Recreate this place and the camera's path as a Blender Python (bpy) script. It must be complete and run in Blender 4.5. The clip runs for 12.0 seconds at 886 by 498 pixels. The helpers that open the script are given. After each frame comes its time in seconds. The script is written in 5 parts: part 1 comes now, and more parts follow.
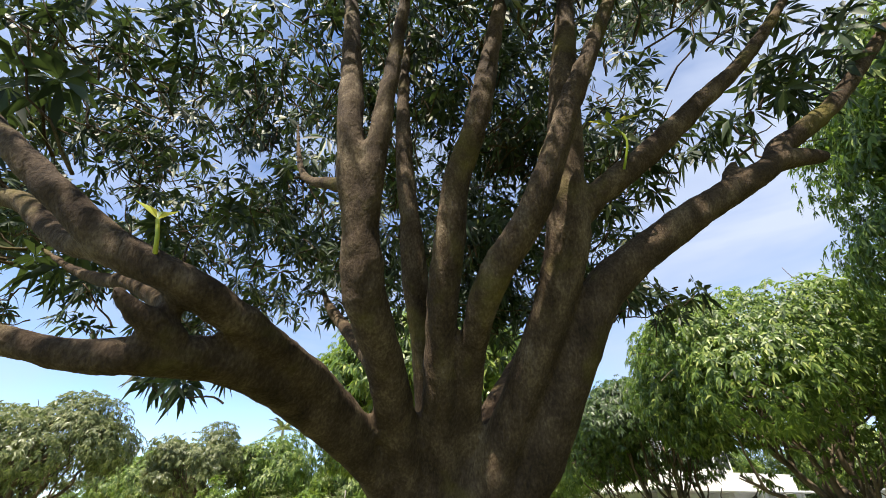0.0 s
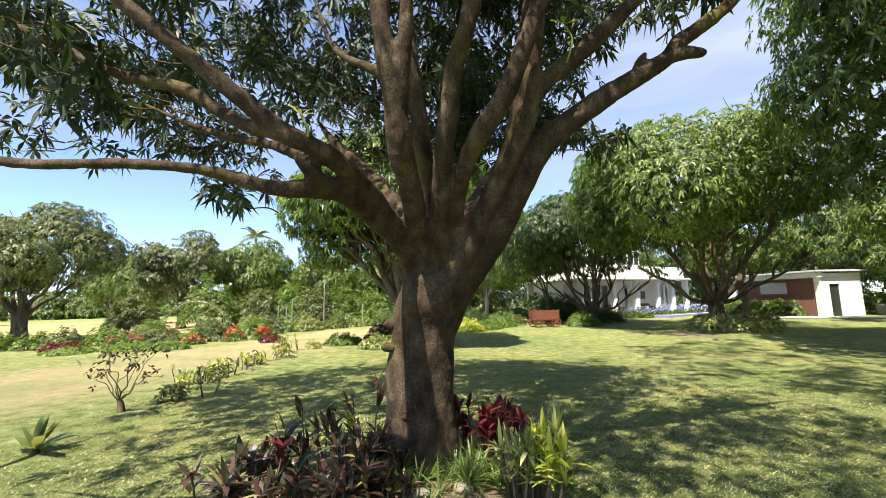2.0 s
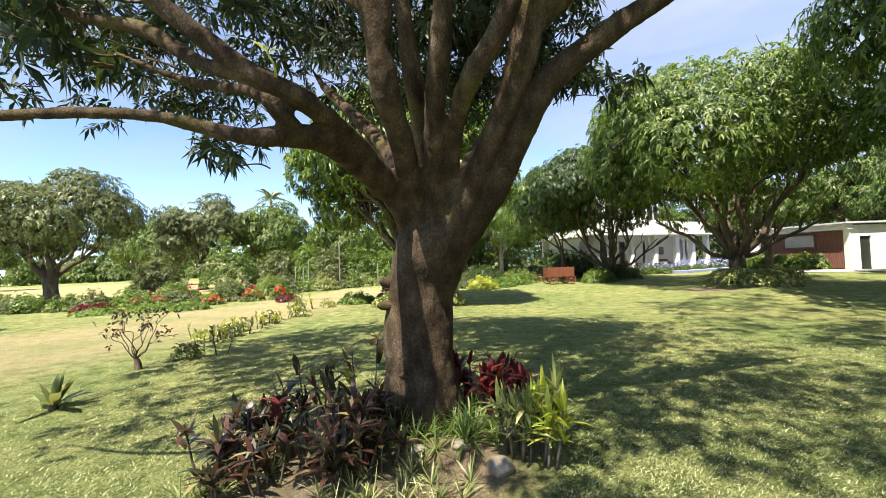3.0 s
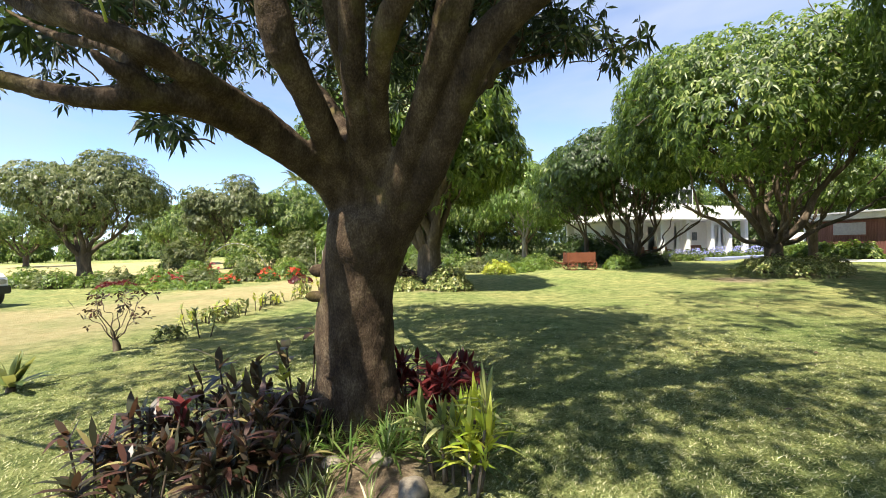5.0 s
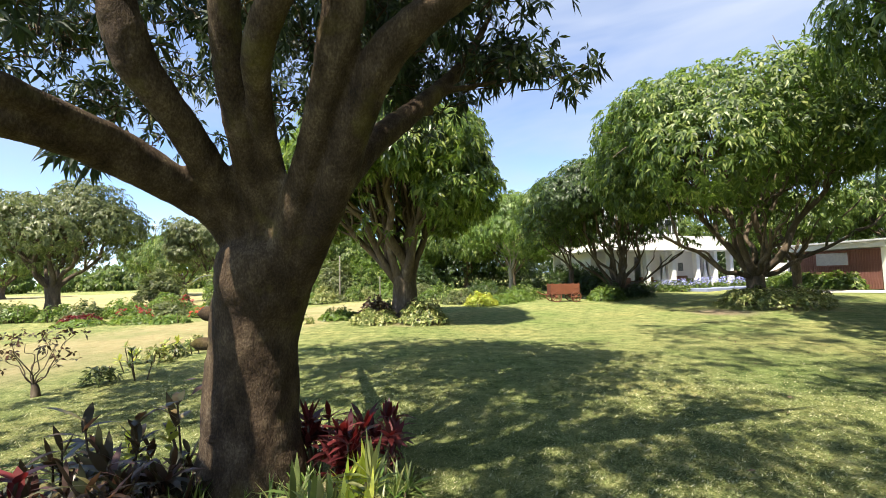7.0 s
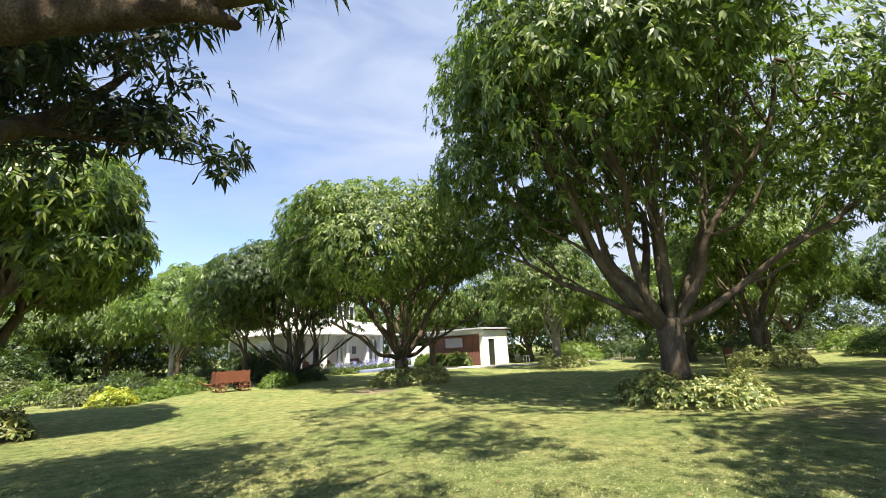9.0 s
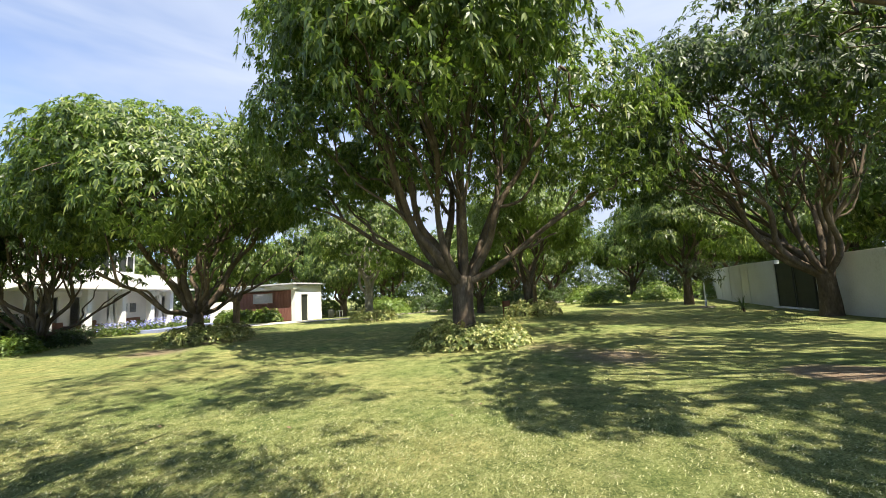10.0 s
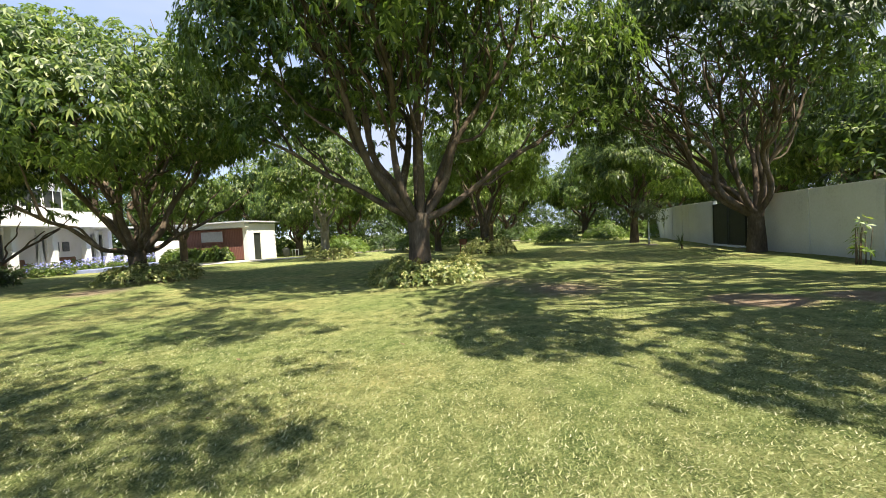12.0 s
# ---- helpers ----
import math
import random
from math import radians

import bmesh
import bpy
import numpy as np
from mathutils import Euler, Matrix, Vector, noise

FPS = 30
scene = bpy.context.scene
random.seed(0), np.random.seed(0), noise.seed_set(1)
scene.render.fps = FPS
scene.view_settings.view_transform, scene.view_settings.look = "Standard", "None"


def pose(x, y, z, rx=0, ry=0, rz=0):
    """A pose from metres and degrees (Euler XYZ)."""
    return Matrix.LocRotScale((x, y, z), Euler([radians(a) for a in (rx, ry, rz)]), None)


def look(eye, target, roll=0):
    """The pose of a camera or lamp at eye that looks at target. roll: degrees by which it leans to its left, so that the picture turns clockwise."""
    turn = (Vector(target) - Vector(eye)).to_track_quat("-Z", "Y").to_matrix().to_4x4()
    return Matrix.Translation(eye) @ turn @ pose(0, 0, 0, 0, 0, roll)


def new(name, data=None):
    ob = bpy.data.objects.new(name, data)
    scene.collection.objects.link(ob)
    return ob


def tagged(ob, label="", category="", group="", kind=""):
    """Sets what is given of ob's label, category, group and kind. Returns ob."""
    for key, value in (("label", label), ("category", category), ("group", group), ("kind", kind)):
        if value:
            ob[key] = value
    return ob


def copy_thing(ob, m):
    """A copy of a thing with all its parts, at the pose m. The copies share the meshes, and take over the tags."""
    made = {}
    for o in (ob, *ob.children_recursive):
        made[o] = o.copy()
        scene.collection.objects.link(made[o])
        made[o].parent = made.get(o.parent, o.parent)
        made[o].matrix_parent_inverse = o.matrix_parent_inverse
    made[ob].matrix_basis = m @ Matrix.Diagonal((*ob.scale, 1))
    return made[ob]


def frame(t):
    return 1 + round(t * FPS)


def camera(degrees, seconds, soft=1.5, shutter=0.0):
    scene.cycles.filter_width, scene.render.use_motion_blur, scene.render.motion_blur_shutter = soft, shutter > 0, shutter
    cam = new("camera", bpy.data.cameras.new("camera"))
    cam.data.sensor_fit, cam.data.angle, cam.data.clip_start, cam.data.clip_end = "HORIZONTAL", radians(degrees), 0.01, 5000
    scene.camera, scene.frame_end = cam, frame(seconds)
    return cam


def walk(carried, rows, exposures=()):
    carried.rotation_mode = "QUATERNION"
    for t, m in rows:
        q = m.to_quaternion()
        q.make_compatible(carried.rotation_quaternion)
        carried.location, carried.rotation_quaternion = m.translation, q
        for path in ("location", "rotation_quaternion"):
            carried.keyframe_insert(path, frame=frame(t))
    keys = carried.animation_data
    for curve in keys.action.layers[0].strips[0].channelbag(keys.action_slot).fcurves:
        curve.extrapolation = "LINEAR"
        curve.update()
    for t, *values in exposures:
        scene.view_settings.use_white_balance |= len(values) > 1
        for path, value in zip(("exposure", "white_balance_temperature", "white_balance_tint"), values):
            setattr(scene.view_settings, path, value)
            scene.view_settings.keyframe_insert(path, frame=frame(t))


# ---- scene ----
# ---- camera ----
cam = camera(94.0, 12.0, soft=0.9)
PATH = [
    (0.0, (0.077, 2.163, 1.83), (-0.047, 3.842, 2.91), -0.4),
    (0.5, (0.076, 2.162, 1.825), (-0.027, 3.826, 2.93), -0.4),
    (1.0, (0.1, 2.168, 1.814), (0.009, 4.0, 2.608), -0.6),
    (1.25, (0.060, 1.80, 1.72), (-0.050, 3.690, 2.34), -1.1),
    (1.5, (-0.052, 1.419, 1.610), (-0.058, 3.361, 2.091), -1.6),
    (2.0, (-0.171, 0.803, 1.519), (-0.123, 2.786, 1.774), -1.5),
    (2.5, (-0.099, 0.836, 1.509), (-0.084, 2.831, 1.652), -2.1),
    (3.0, (0.0, 1.002, 1.49), (-0.036, 3.0, 1.551), -2.3),
    (4.8, (0.638, 1.47, 1.504), (0.467, 3.462, 1.484), -1.6),
    (5.0, (0.707, 1.5, 1.503), (0.527, 3.491, 1.484), -1.5),
    (5.5, (0.923, 1.566, 1.518), (0.736, 3.557, 1.507), -1.4),
    (6.0, (1.086, 1.687, 1.53), (0.902, 3.679, 1.535), -1.5),
    (6.5, (1.168, 1.855, 1.548), (1.0, 3.847, 1.589), -1.6),
    (6.7, (1.202, 1.911, 1.553), (1.045, 3.904, 1.618), -1.6),
    (8.3, (1.577, 1.789, 1.477), (1.949, 3.7, 1.933), -1.2),
    (8.5, (1.657, 1.736, 1.468), (2.244, 3.588, 1.945), -1.2),
    (9.0, (1.889, 1.568, 1.538), (3.063, 3.12, 2.001), -2.8),
    (9.5, (1.924, 1.442, 1.529), (3.465, 2.664, 1.895), -3.2),
    (10.0, (1.9, 1.315, 1.49), (3.646, 2.265, 1.706), -3.0),
    (10.5, (1.923, 1.269, 1.461), (3.728, 2.126, 1.55), -2.8),
    (11.0, (1.922, 1.255, 1.433), (3.744, 2.081, 1.42), -2.8),
    (11.5, (1.948, 1.238, 1.419), (3.774, 2.052, 1.353), -2.9),
    (12.0, (1.986, 1.249, 1.409), (3.82, 2.042, 1.324), -2.9),
]
walk(cam, [(t, look(eye, aim, roll)) for t, eye, aim, roll in PATH])

# ---- world, sun, exposure ----
SUN_FROM = Vector((-0.25, -0.52, 1.0)).normalized()
world = bpy.data.worlds.new("sky")
scene.world = world
world.use_nodes = True
wn, wl = world.node_tree.nodes, world.node_tree.links
wn.clear()
w_out = wn.new("ShaderNodeOutputWorld")
w_bg = wn.new("ShaderNodeBackground")
w_sky = wn.new("ShaderNodeTexSky")
w_sky.sky_type = "NISHITA"
w_sky.sun_disc = False
w_sky.sun_elevation = math.asin(SUN_FROM.z)
w_sky.sun_rotation = math.atan2(SUN_FROM.x, SUN_FROM.y)
w_sky.dust_density = 0.05
w_sky.air_density = 0.55
w_sky.ozone_density = 1.5
w_bg.inputs["Strength"].default_value = 0.15
w_co = wn.new("ShaderNodeTexCoord")
w_map = wn.new("ShaderNodeMapping")
w_map.inputs["Scale"].default_value = (1.0, 1.6, 4.5)
w_map.inputs["Rotation"].default_value = (0.25, 0.1, 0.5)
w_noise = wn.new("ShaderNodeTexNoise")
w_noise.inputs["Scale"].default_value = 1.7
w_noise.inputs["Detail"].default_value = 4.0
w_noise.inputs["Roughness"].default_value = 0.55
w_noise.inputs["Distortion"].default_value = 0.6
w_ramp = wn.new("ShaderNodeValToRGB")
w_ramp.color_ramp.elements[0].position = 0.32
w_ramp.color_ramp.elements[1].position = 0.78
w_ramp.color_ramp.elements[1].color = (0.8, 0.8, 0.8, 1)
w_mix = wn.new("ShaderNodeMix")
w_mix.data_type = "RGBA"
w_mix.inputs["B"].default_value = (1.85, 2.1, 2.65, 1.0)
wl.new(w_co.outputs["Generated"], w_map.inputs["Vector"])
wl.new(w_map.outputs["Vector"], w_noise.inputs["Vector"])
wl.new(w_noise.outputs["Fac"], w_ramp.inputs["Fac"])
w_sep = wn.new("ShaderNodeSeparateXYZ")
w_east = wn.new("ShaderNodeMapRange")
w_east.inputs["From Min"].default_value, w_east.inputs["From Max"].default_value, w_east.inputs["To Max"].default_value = 0.15, 0.9, 0.75
w_sum = wn.new("ShaderNodeMath")
w_sum.operation, w_sum.use_clamp = "ADD", True
wl.new(w_co.outputs["Generated"], w_sep.inputs["Vector"])
wl.new(w_sep.outputs["X"], w_east.inputs["Value"])
wl.new(w_ramp.outputs["Color"], w_sum.inputs[0])
wl.new(w_east.outputs["Result"], w_sum.inputs[1])
wl.new(w_sum.outputs["Value"], w_mix.inputs["Factor"])
wl.new(w_sky.outputs["Color"], w_mix.inputs["A"])
wl.new(w_mix.outputs["Result"], w_bg.inputs["Color"])
wl.new(w_bg.outputs["Background"], w_out.inputs["Surface"])

sun = new("sun", bpy.data.lights.new("sun", "SUN"))
sun.data.energy = 5.0
sun.data.angle = radians(0.6)
sun.data.color = (1.0, 0.91, 0.76)
sun.rotation_mode = "QUATERNION"
sun.rotation_quaternion = SUN_FROM.to_track_quat("Z", "Y")
scene.view_settings.exposure = 1.40

# ---- materials ----
def mat(name):
    m = bpy.data.materials.new(name)
    m.use_nodes = True
    nt = m.node_tree
    bsdf = nt.nodes["Principled BSDF"]
    return m, nt.nodes, nt.links, bsdf


def ramp_node(nodes, stops):
    r = nodes.new("ShaderNodeValToRGB")
    while len(r.color_ramp.elements) < len(stops):
        r.color_ramp.elements.new(0.5)
    for e, (p, c) in zip(r.color_ramp.elements, stops):
        e.position, e.color = p, (*c, 1)
    return r


def noise_node(nodes, links, scale, detail=5, vec=None, rough=0.6, stretch=None):
    n = nodes.new("ShaderNodeTexNoise")
    n.inputs["Scale"].default_value = scale
    n.inputs["Detail"].default_value = detail
    n.inputs["Roughness"].default_value = rough
    if vec is not None:
        if stretch:
            mp = nodes.new("ShaderNodeMapping")
            mp.inputs["Scale"].default_value = stretch
            links.new(vec, mp.inputs["Vector"])
            vec = mp.outputs["Vector"]
        links.new(vec, n.inputs["Vector"])
    return n


def surface(name, stops, scale, fine=40.0, rough=0.8, bump=0.3, dist=0.01, metal=0.0, stretch=None, spec=0.4):
    """Colour from coarse noise, mottled by fine noise, with fine relief; world-scaled by object coordinates."""
    m, n, l, b = mat(name)
    co = n.new("ShaderNodeTexCoord").outputs["Object"]
    a = noise_node(n, l, scale, 6, co, stretch=stretch)
    f = noise_node(n, l, fine, 4, co, stretch=stretch)
    mx = n.new("ShaderNodeMix")
    mx.inputs["Factor"].default_value = 0.4
    l.new(a.outputs["Fac"], mx.inputs["A"])
    l.new(f.outputs["Fac"], mx.inputs["B"])
    r = ramp_node(n, stops)
    l.new(mx.outputs["Result"], r.inputs["Fac"])
    l.new(r.outputs["Color"], b.inputs["Base Color"])
    bp = n.new("ShaderNodeBump")
    bp.inputs["Strength"].default_value = bump
    bp.inputs["Distance"].default_value = dist
    l.new(mx.outputs["Result"], bp.inputs["Height"])
    l.new(bp.outputs["Normal"], b.inputs["Normal"])
    b.inputs["Roughness"].default_value = rough
    b.inputs["Metallic"].default_value = metal
    b.inputs["Specular IOR Level"].default_value = spec
    return m


def leaf_mat(name, stops, thin=0.3, glow_col=(0.25, 0.40, 0.05), rough=0.42):
    """Leaf: each blade its own tone, glossy upper face, light shining through."""
    m, n, l, b = mat(name)
    g = n.new("ShaderNodeNewGeometry")
    r = ramp_node(n, stops)
    own = n.new("ShaderNodeObjectInfo")
    total = n.new("ShaderNodeMath")
    total.operation = "ADD"
    part_of = n.new("ShaderNodeMath")
    part_of.operation = "FRACT"
    l.new(g.outputs["Random Per Island"], total.inputs[0])
    l.new(own.outputs["Random"], total.inputs[1])
    l.new(total.outputs["Value"], part_of.inputs[0])
    l.new(part_of.outputs["Value"], r.inputs["Fac"])
    l.new(r.outputs["Color"], b.inputs["Base Color"])
    b.inputs["Roughness"].default_value = rough
    b.inputs["Specular IOR Level"].default_value = 0.4
    tr = n.new("ShaderNodeBsdfTranslucent")
    tr.inputs["Color"].default_value = (*glow_col, 1)
    ms = n.new("ShaderNodeMixShader")
    ms.inputs["Fac"].default_value = thin
    l.new(b.outputs["BSDF"], ms.inputs[1])
    l.new(tr.outputs["BSDF"], ms.inputs[2])
    l.new(ms.outputs["Shader"], n["Material Output"].inputs["Surface"])
    return m


BARK = surface("bark_dark", [(0.32, (0.012, 0.008, 0.005)), (0.45, (0.040, 0.026, 0.016)), (0.54, (0.072, 0.050, 0.031)), (0.63, (0.125, 0.094, 0.062)), (0.76, (0.25, 0.21, 0.155))],
               7.0, 90.0, 0.9, 0.8, 0.03, stretch=(1.0, 1.0, 0.55), spec=0.2)
moss_n, moss_l = BARK.node_tree.nodes, BARK.node_tree.links
moss_b = moss_n["Principled BSDF"]
moss_spot = noise_node(moss_n, moss_l, 1.9, 5, moss_n["Texture Coordinate"].outputs["Object"])
moss_map = moss_n.new("ShaderNodeMapRange")
moss_map.inputs["From Min"].default_value, moss_map.inputs["From Max"].default_value, moss_map.inputs["To Max"].default_value = 0.56, 0.70, 0.65
moss_mix = moss_n.new("ShaderNodeMix")
moss_mix.data_type = "RGBA"
moss_mix.inputs["B"].default_value = (0.11, 0.095, 0.018, 1)
moss_l.new(moss_spot.outputs["Fac"], moss_map.inputs["Value"])
moss_l.new(moss_map.outputs["Result"], moss_mix.inputs["Factor"])
moss_l.new(moss_b.inputs["Base Color"].links[0].from_socket, moss_mix.inputs["A"])
moss_l.new(moss_mix.outputs["Result"], moss_b.inputs["Base Color"])
BARK_FAR = surface("bark_grey", [(0.3, (0.038, 0.028, 0.020)), (0.55, (0.115, 0.088, 0.062)), (0.75, (0.27, 0.225, 0.17))],
                   3.0, 18.0, 0.92, 0.8, 0.03, stretch=(1.0, 1.0, 0.35), spec=0.2)
BARK_PALE = surface("bark_pale", [(0.3, (0.13, 0.115, 0.09)), (0.7, (0.36, 0.33, 0.28))], 4.0, 30.0, 0.9, 0.5, 0.02)
# mango leaf seen against the light: the crown's shade is mixed into its colour
LEAF_BACKLIT = leaf_mat("leaf_mango_backlit", [(0.0, (0.010, 0.019, 0.010)), (0.6, (0.022, 0.040, 0.018)), (0.9, (0.045, 0.075, 0.024)), (1.0, (0.12, 0.13, 0.04))], 0.10, (0.14, 0.22, 0.05), 0.55)
LEAF = leaf_mat("leaf_mango", [(0.0, (0.011, 0.023, 0.007)), (0.4, (0.046, 0.080, 0.016)), (0.78, (0.118, 0.17, 0.034)), (1.0, (0.30, 0.33, 0.10))], 0.26, (0.26, 0.42, 0.05), 0.46)
LEAF_BACK = leaf_mat("leaf_mango_bright", [(0.0, (0.014, 0.030, 0.008)), (0.4, (0.046, 0.085, 0.016)), (0.75, (0.11, 0.17, 0.030)), (1.0, (0.28, 0.31, 0.08))], 0.25, (0.30, 0.46, 0.05), 0.38)
LEAF_DARK = leaf_mat("leaf_dark", [(0.0, (0.010, 0.020, 0.008)), (0.6, (0.026, 0.048, 0.014)), (1.0, (0.08, 0.125, 0.03))], 0.22, (0.18, 0.29, 0.04), 0.46)
LEAF_YOUNG = leaf_mat("leaf_young", [(0.0, (0.030, 0.062, 0.012)), (0.5, (0.080, 0.145, 0.026)), (1.0, (0.20, 0.27, 0.06))], 0.3, (0.33, 0.45, 0.06))
LEAF_OLIVE = leaf_mat("leaf_olive", [(0.0, (0.030, 0.044, 0.015)), (0.6, (0.088, 0.108, 0.038)), (1.0, (0.22, 0.23, 0.10))], 0.25, (0.25, 0.32, 0.08))
LEAF_VAR = leaf_mat("leaf_variegated", [(0.0, (0.03, 0.06, 0.018)), (0.35, (0.10, 0.15, 0.04)), (0.65, (0.24, 0.28, 0.09)), (1.0, (0.56, 0.53, 0.24))], 0.3, (0.4, 0.4, 0.1))
LEAF_LIME = leaf_mat("leaf_lime", [(0.0, (0.10, 0.17, 0.02)), (0.5, (0.30, 0.40, 0.04)), (1.0, (0.60, 0.62, 0.12))], 0.4, (0.66, 0.62, 0.09))
LEAF_PURPLE = leaf_mat("leaf_purple", [(0.0, (0.010, 0.015, 0.007)), (0.35, (0.030, 0.036, 0.016)), (0.6, (0.045, 0.028, 0.020)), (0.86, (0.10, 0.042, 0.034)), (1.0, (0.26, 0.23, 0.09))], 0.18, (0.20, 0.10, 0.05))
LEAF_RED = leaf_mat("leaf_red", [(0.0, (0.014, 0.006, 0.006)), (0.6, (0.060, 0.011, 0.012)), (1.0, (0.16, 0.030, 0.030))], 0.2, (0.36, 0.03, 0.03))
LEAF_BLADE = leaf_mat("leaf_blade", [(0.0, (0.05, 0.11, 0.02)), (0.6, (0.12, 0.19, 0.045)), (1.0, (0.30, 0.30, 0.12))], 0.3, (0.3, 0.4, 0.08))
LEAF_BLUE = leaf_mat("leaf_bluegreen", [(0.0, (0.14, 0.22, 0.13)), (1.0, (0.30, 0.38, 0.22))], 0.2)
GRASS = leaf_mat("grass_blade", [(0.0, (0.030, 0.046, 0.014)), (0.4, (0.15, 0.195, 0.066)), (0.78, (0.375, 0.40, 0.175)), (1.0, (0.66, 0.63, 0.40))], 0.33, (0.36, 0.40, 0.09), 0.8)
PETAL_RED = leaf_mat("petal_red", [(0.0, (0.16, 0.01, 0.02)), (0.6, (0.38, 0.02, 0.05)), (1.0, (0.60, 0.10, 0.14))], 0.3, (0.7, 0.05, 0.08))
PETAL_ORANGE = leaf_mat("petal_orange", [(0.0, (0.45, 0.03, 0.01)), (1.0, (0.80, 0.12, 0.06))], 0.3, (0.7, 0.1, 0.05))
PETAL_BLUE = leaf_mat("petal_blue", [(0.0, (0.16, 0.20, 0.52)), (0.6, (0.32, 0.36, 0.72)), (1.0, (0.75, 0.75, 0.88))], 0.3, (0.4, 0.4, 0.8))
PLASTER = surface("white_plaster", [(0.3, (0.70, 0.69, 0.66)), (0.7, (0.83, 0.82, 0.80))], 1.2, 30, 0.8, 0.1, 0.004)
WALL_GREY = surface("grey_render", [(0.25, (0.46, 0.43, 0.39)), (0.45, (0.64, 0.63, 0.60)), (0.75, (0.76, 0.75, 0.73))], 0.7, 12, 0.9, 0.3, 0.006)
ROOF_GREY = surface("roof_sheet", [(0.3, (0.42, 0.43, 0.45)), (0.7, (0.55, 0.56, 0.58))], 1.0, 20, 0.5, 0.1, 0.004)
PLANK_RED = surface("red_brown_plank", [(0.3, (0.10, 0.042, 0.032)), (0.5, (0.19, 0.082, 0.065)), (0.7, (0.30, 0.15, 0.125))], 2.0, 25, 0.7, 0.3, 0.004, stretch=(6, 6, 0.5))
CART_WOOD = surface("orange_cart_wood", [(0.3, (0.10, 0.032, 0.016)), (0.7, (0.21, 0.07, 0.032))], 4.0, 40, 0.7, 0.3, 0.004)
DRY_LEAF = surface("dry_leaf", [(0.3, (0.10, 0.065, 0.035)), (0.7, (0.24, 0.17, 0.09))], 9, 40, 0.8, 0.2, 0.003)
DARK_PAINT = surface("dark_paint", [(0.3, (0.012, 0.014, 0.012)), (0.7, (0.035, 0.04, 0.034))], 3.0, 30, 0.5, 0.1, 0.003)
STONE = surface("pale_stone", [(0.3, (0.12, 0.10, 0.075)), (0.7, (0.30, 0.265, 0.21))], 5.0, 40, 0.9, 0.6, 0.02)
GRAVEL = surface("pale_paving", [(0.3, (0.36, 0.33, 0.27)), (0.7, (0.55, 0.51, 0.44))], 1.5, 40, 0.95, 0.5, 0.01)
SOIL = surface("bed_soil", [(0.3, (0.10, 0.072, 0.048)), (0.55, (0.21, 0.16, 0.105)), (0.75, (0.40, 0.32, 0.23))], 5.0, 40, 0.95, 0.8, 0.03)
METAL_GREY = surface("galvanised_metal", [(0.3, (0.30, 0.31, 0.32)), (0.7, (0.45, 0.46, 0.47))], 6.0, 40, 0.45, 0.1, 0.002, metal=0.7)
RUBBER = surface("rubber", [(0.3, (0.02, 0.02, 0.02)), (0.7, (0.04, 0.04, 0.04))], 8.0, 40, 0.85, 0.2, 0.003)
CAR_WHITE = surface("white_car_paint", [(0.3, (0.76, 0.76, 0.76)), (0.7, (0.80, 0.80, 0.80))], 1.0, 8, 0.2, 0.0, 0.001, spec=0.6)
RED_LENS = surface("red_lens", [(0.3, (0.35, 0.01, 0.01)), (0.7, (0.45, 0.02, 0.02))], 3, 20, 0.15, 0.0, 0.001)
TEAL = surface("teal_paint", [(0.3, (0.08, 0.30, 0.28)), (0.7, (0.14, 0.40, 0.37))], 3, 20, 0.6, 0.1, 0.002)
CURTAIN = surface("white_curtain", [(0.3, (0.66, 0.65, 0.62)), (0.7, (0.80, 0.79, 0.77))], 6, 30, 0.9, 0.2, 0.004)
INNER = surface("interior_wall", [(0.3, (0.62, 0.61, 0.58)), (0.7, (0.72, 0.71, 0.68))], 1.0, 12, 0.9, 0.1, 0.003)
PICTURE = surface("dark_print", [(0.3, (0.06, 0.07, 0.08)), (0.7, (0.22, 0.23, 0.24))], 6, 25, 0.6, 0.0, 0.001)
SOFA = surface("brown_fabric", [(0.3, (0.16, 0.08, 0.05)), (0.7, (0.28, 0.15, 0.09))], 5, 40, 0.9, 0.2, 0.004)
POOL_RIM = surface("blue_grey_stone", [(0.3, (0.17, 0.20, 0.33)), (0.7, (0.27, 0.30, 0.45))], 3, 25, 0.8, 0.2, 0.005)
HILL = surface("far_hill_haze_tint", [(0.3, (0.10, 0.15, 0.20)), (0.7, (0.14, 0.20, 0.26))], 0.02, 0.3, 1.0, 0.0, 0.01)
GLASS, gn, gl, gb = mat("window_glass")
gb.inputs["Base Color"].default_value = (0.85, 0.90, 0.92, 1)
gb.inputs["Transmission Weight"].default_value = 1.0
gb.inputs["Roughness"].default_value = 0.02
gb.inputs["IOR"].default_value = 1.1


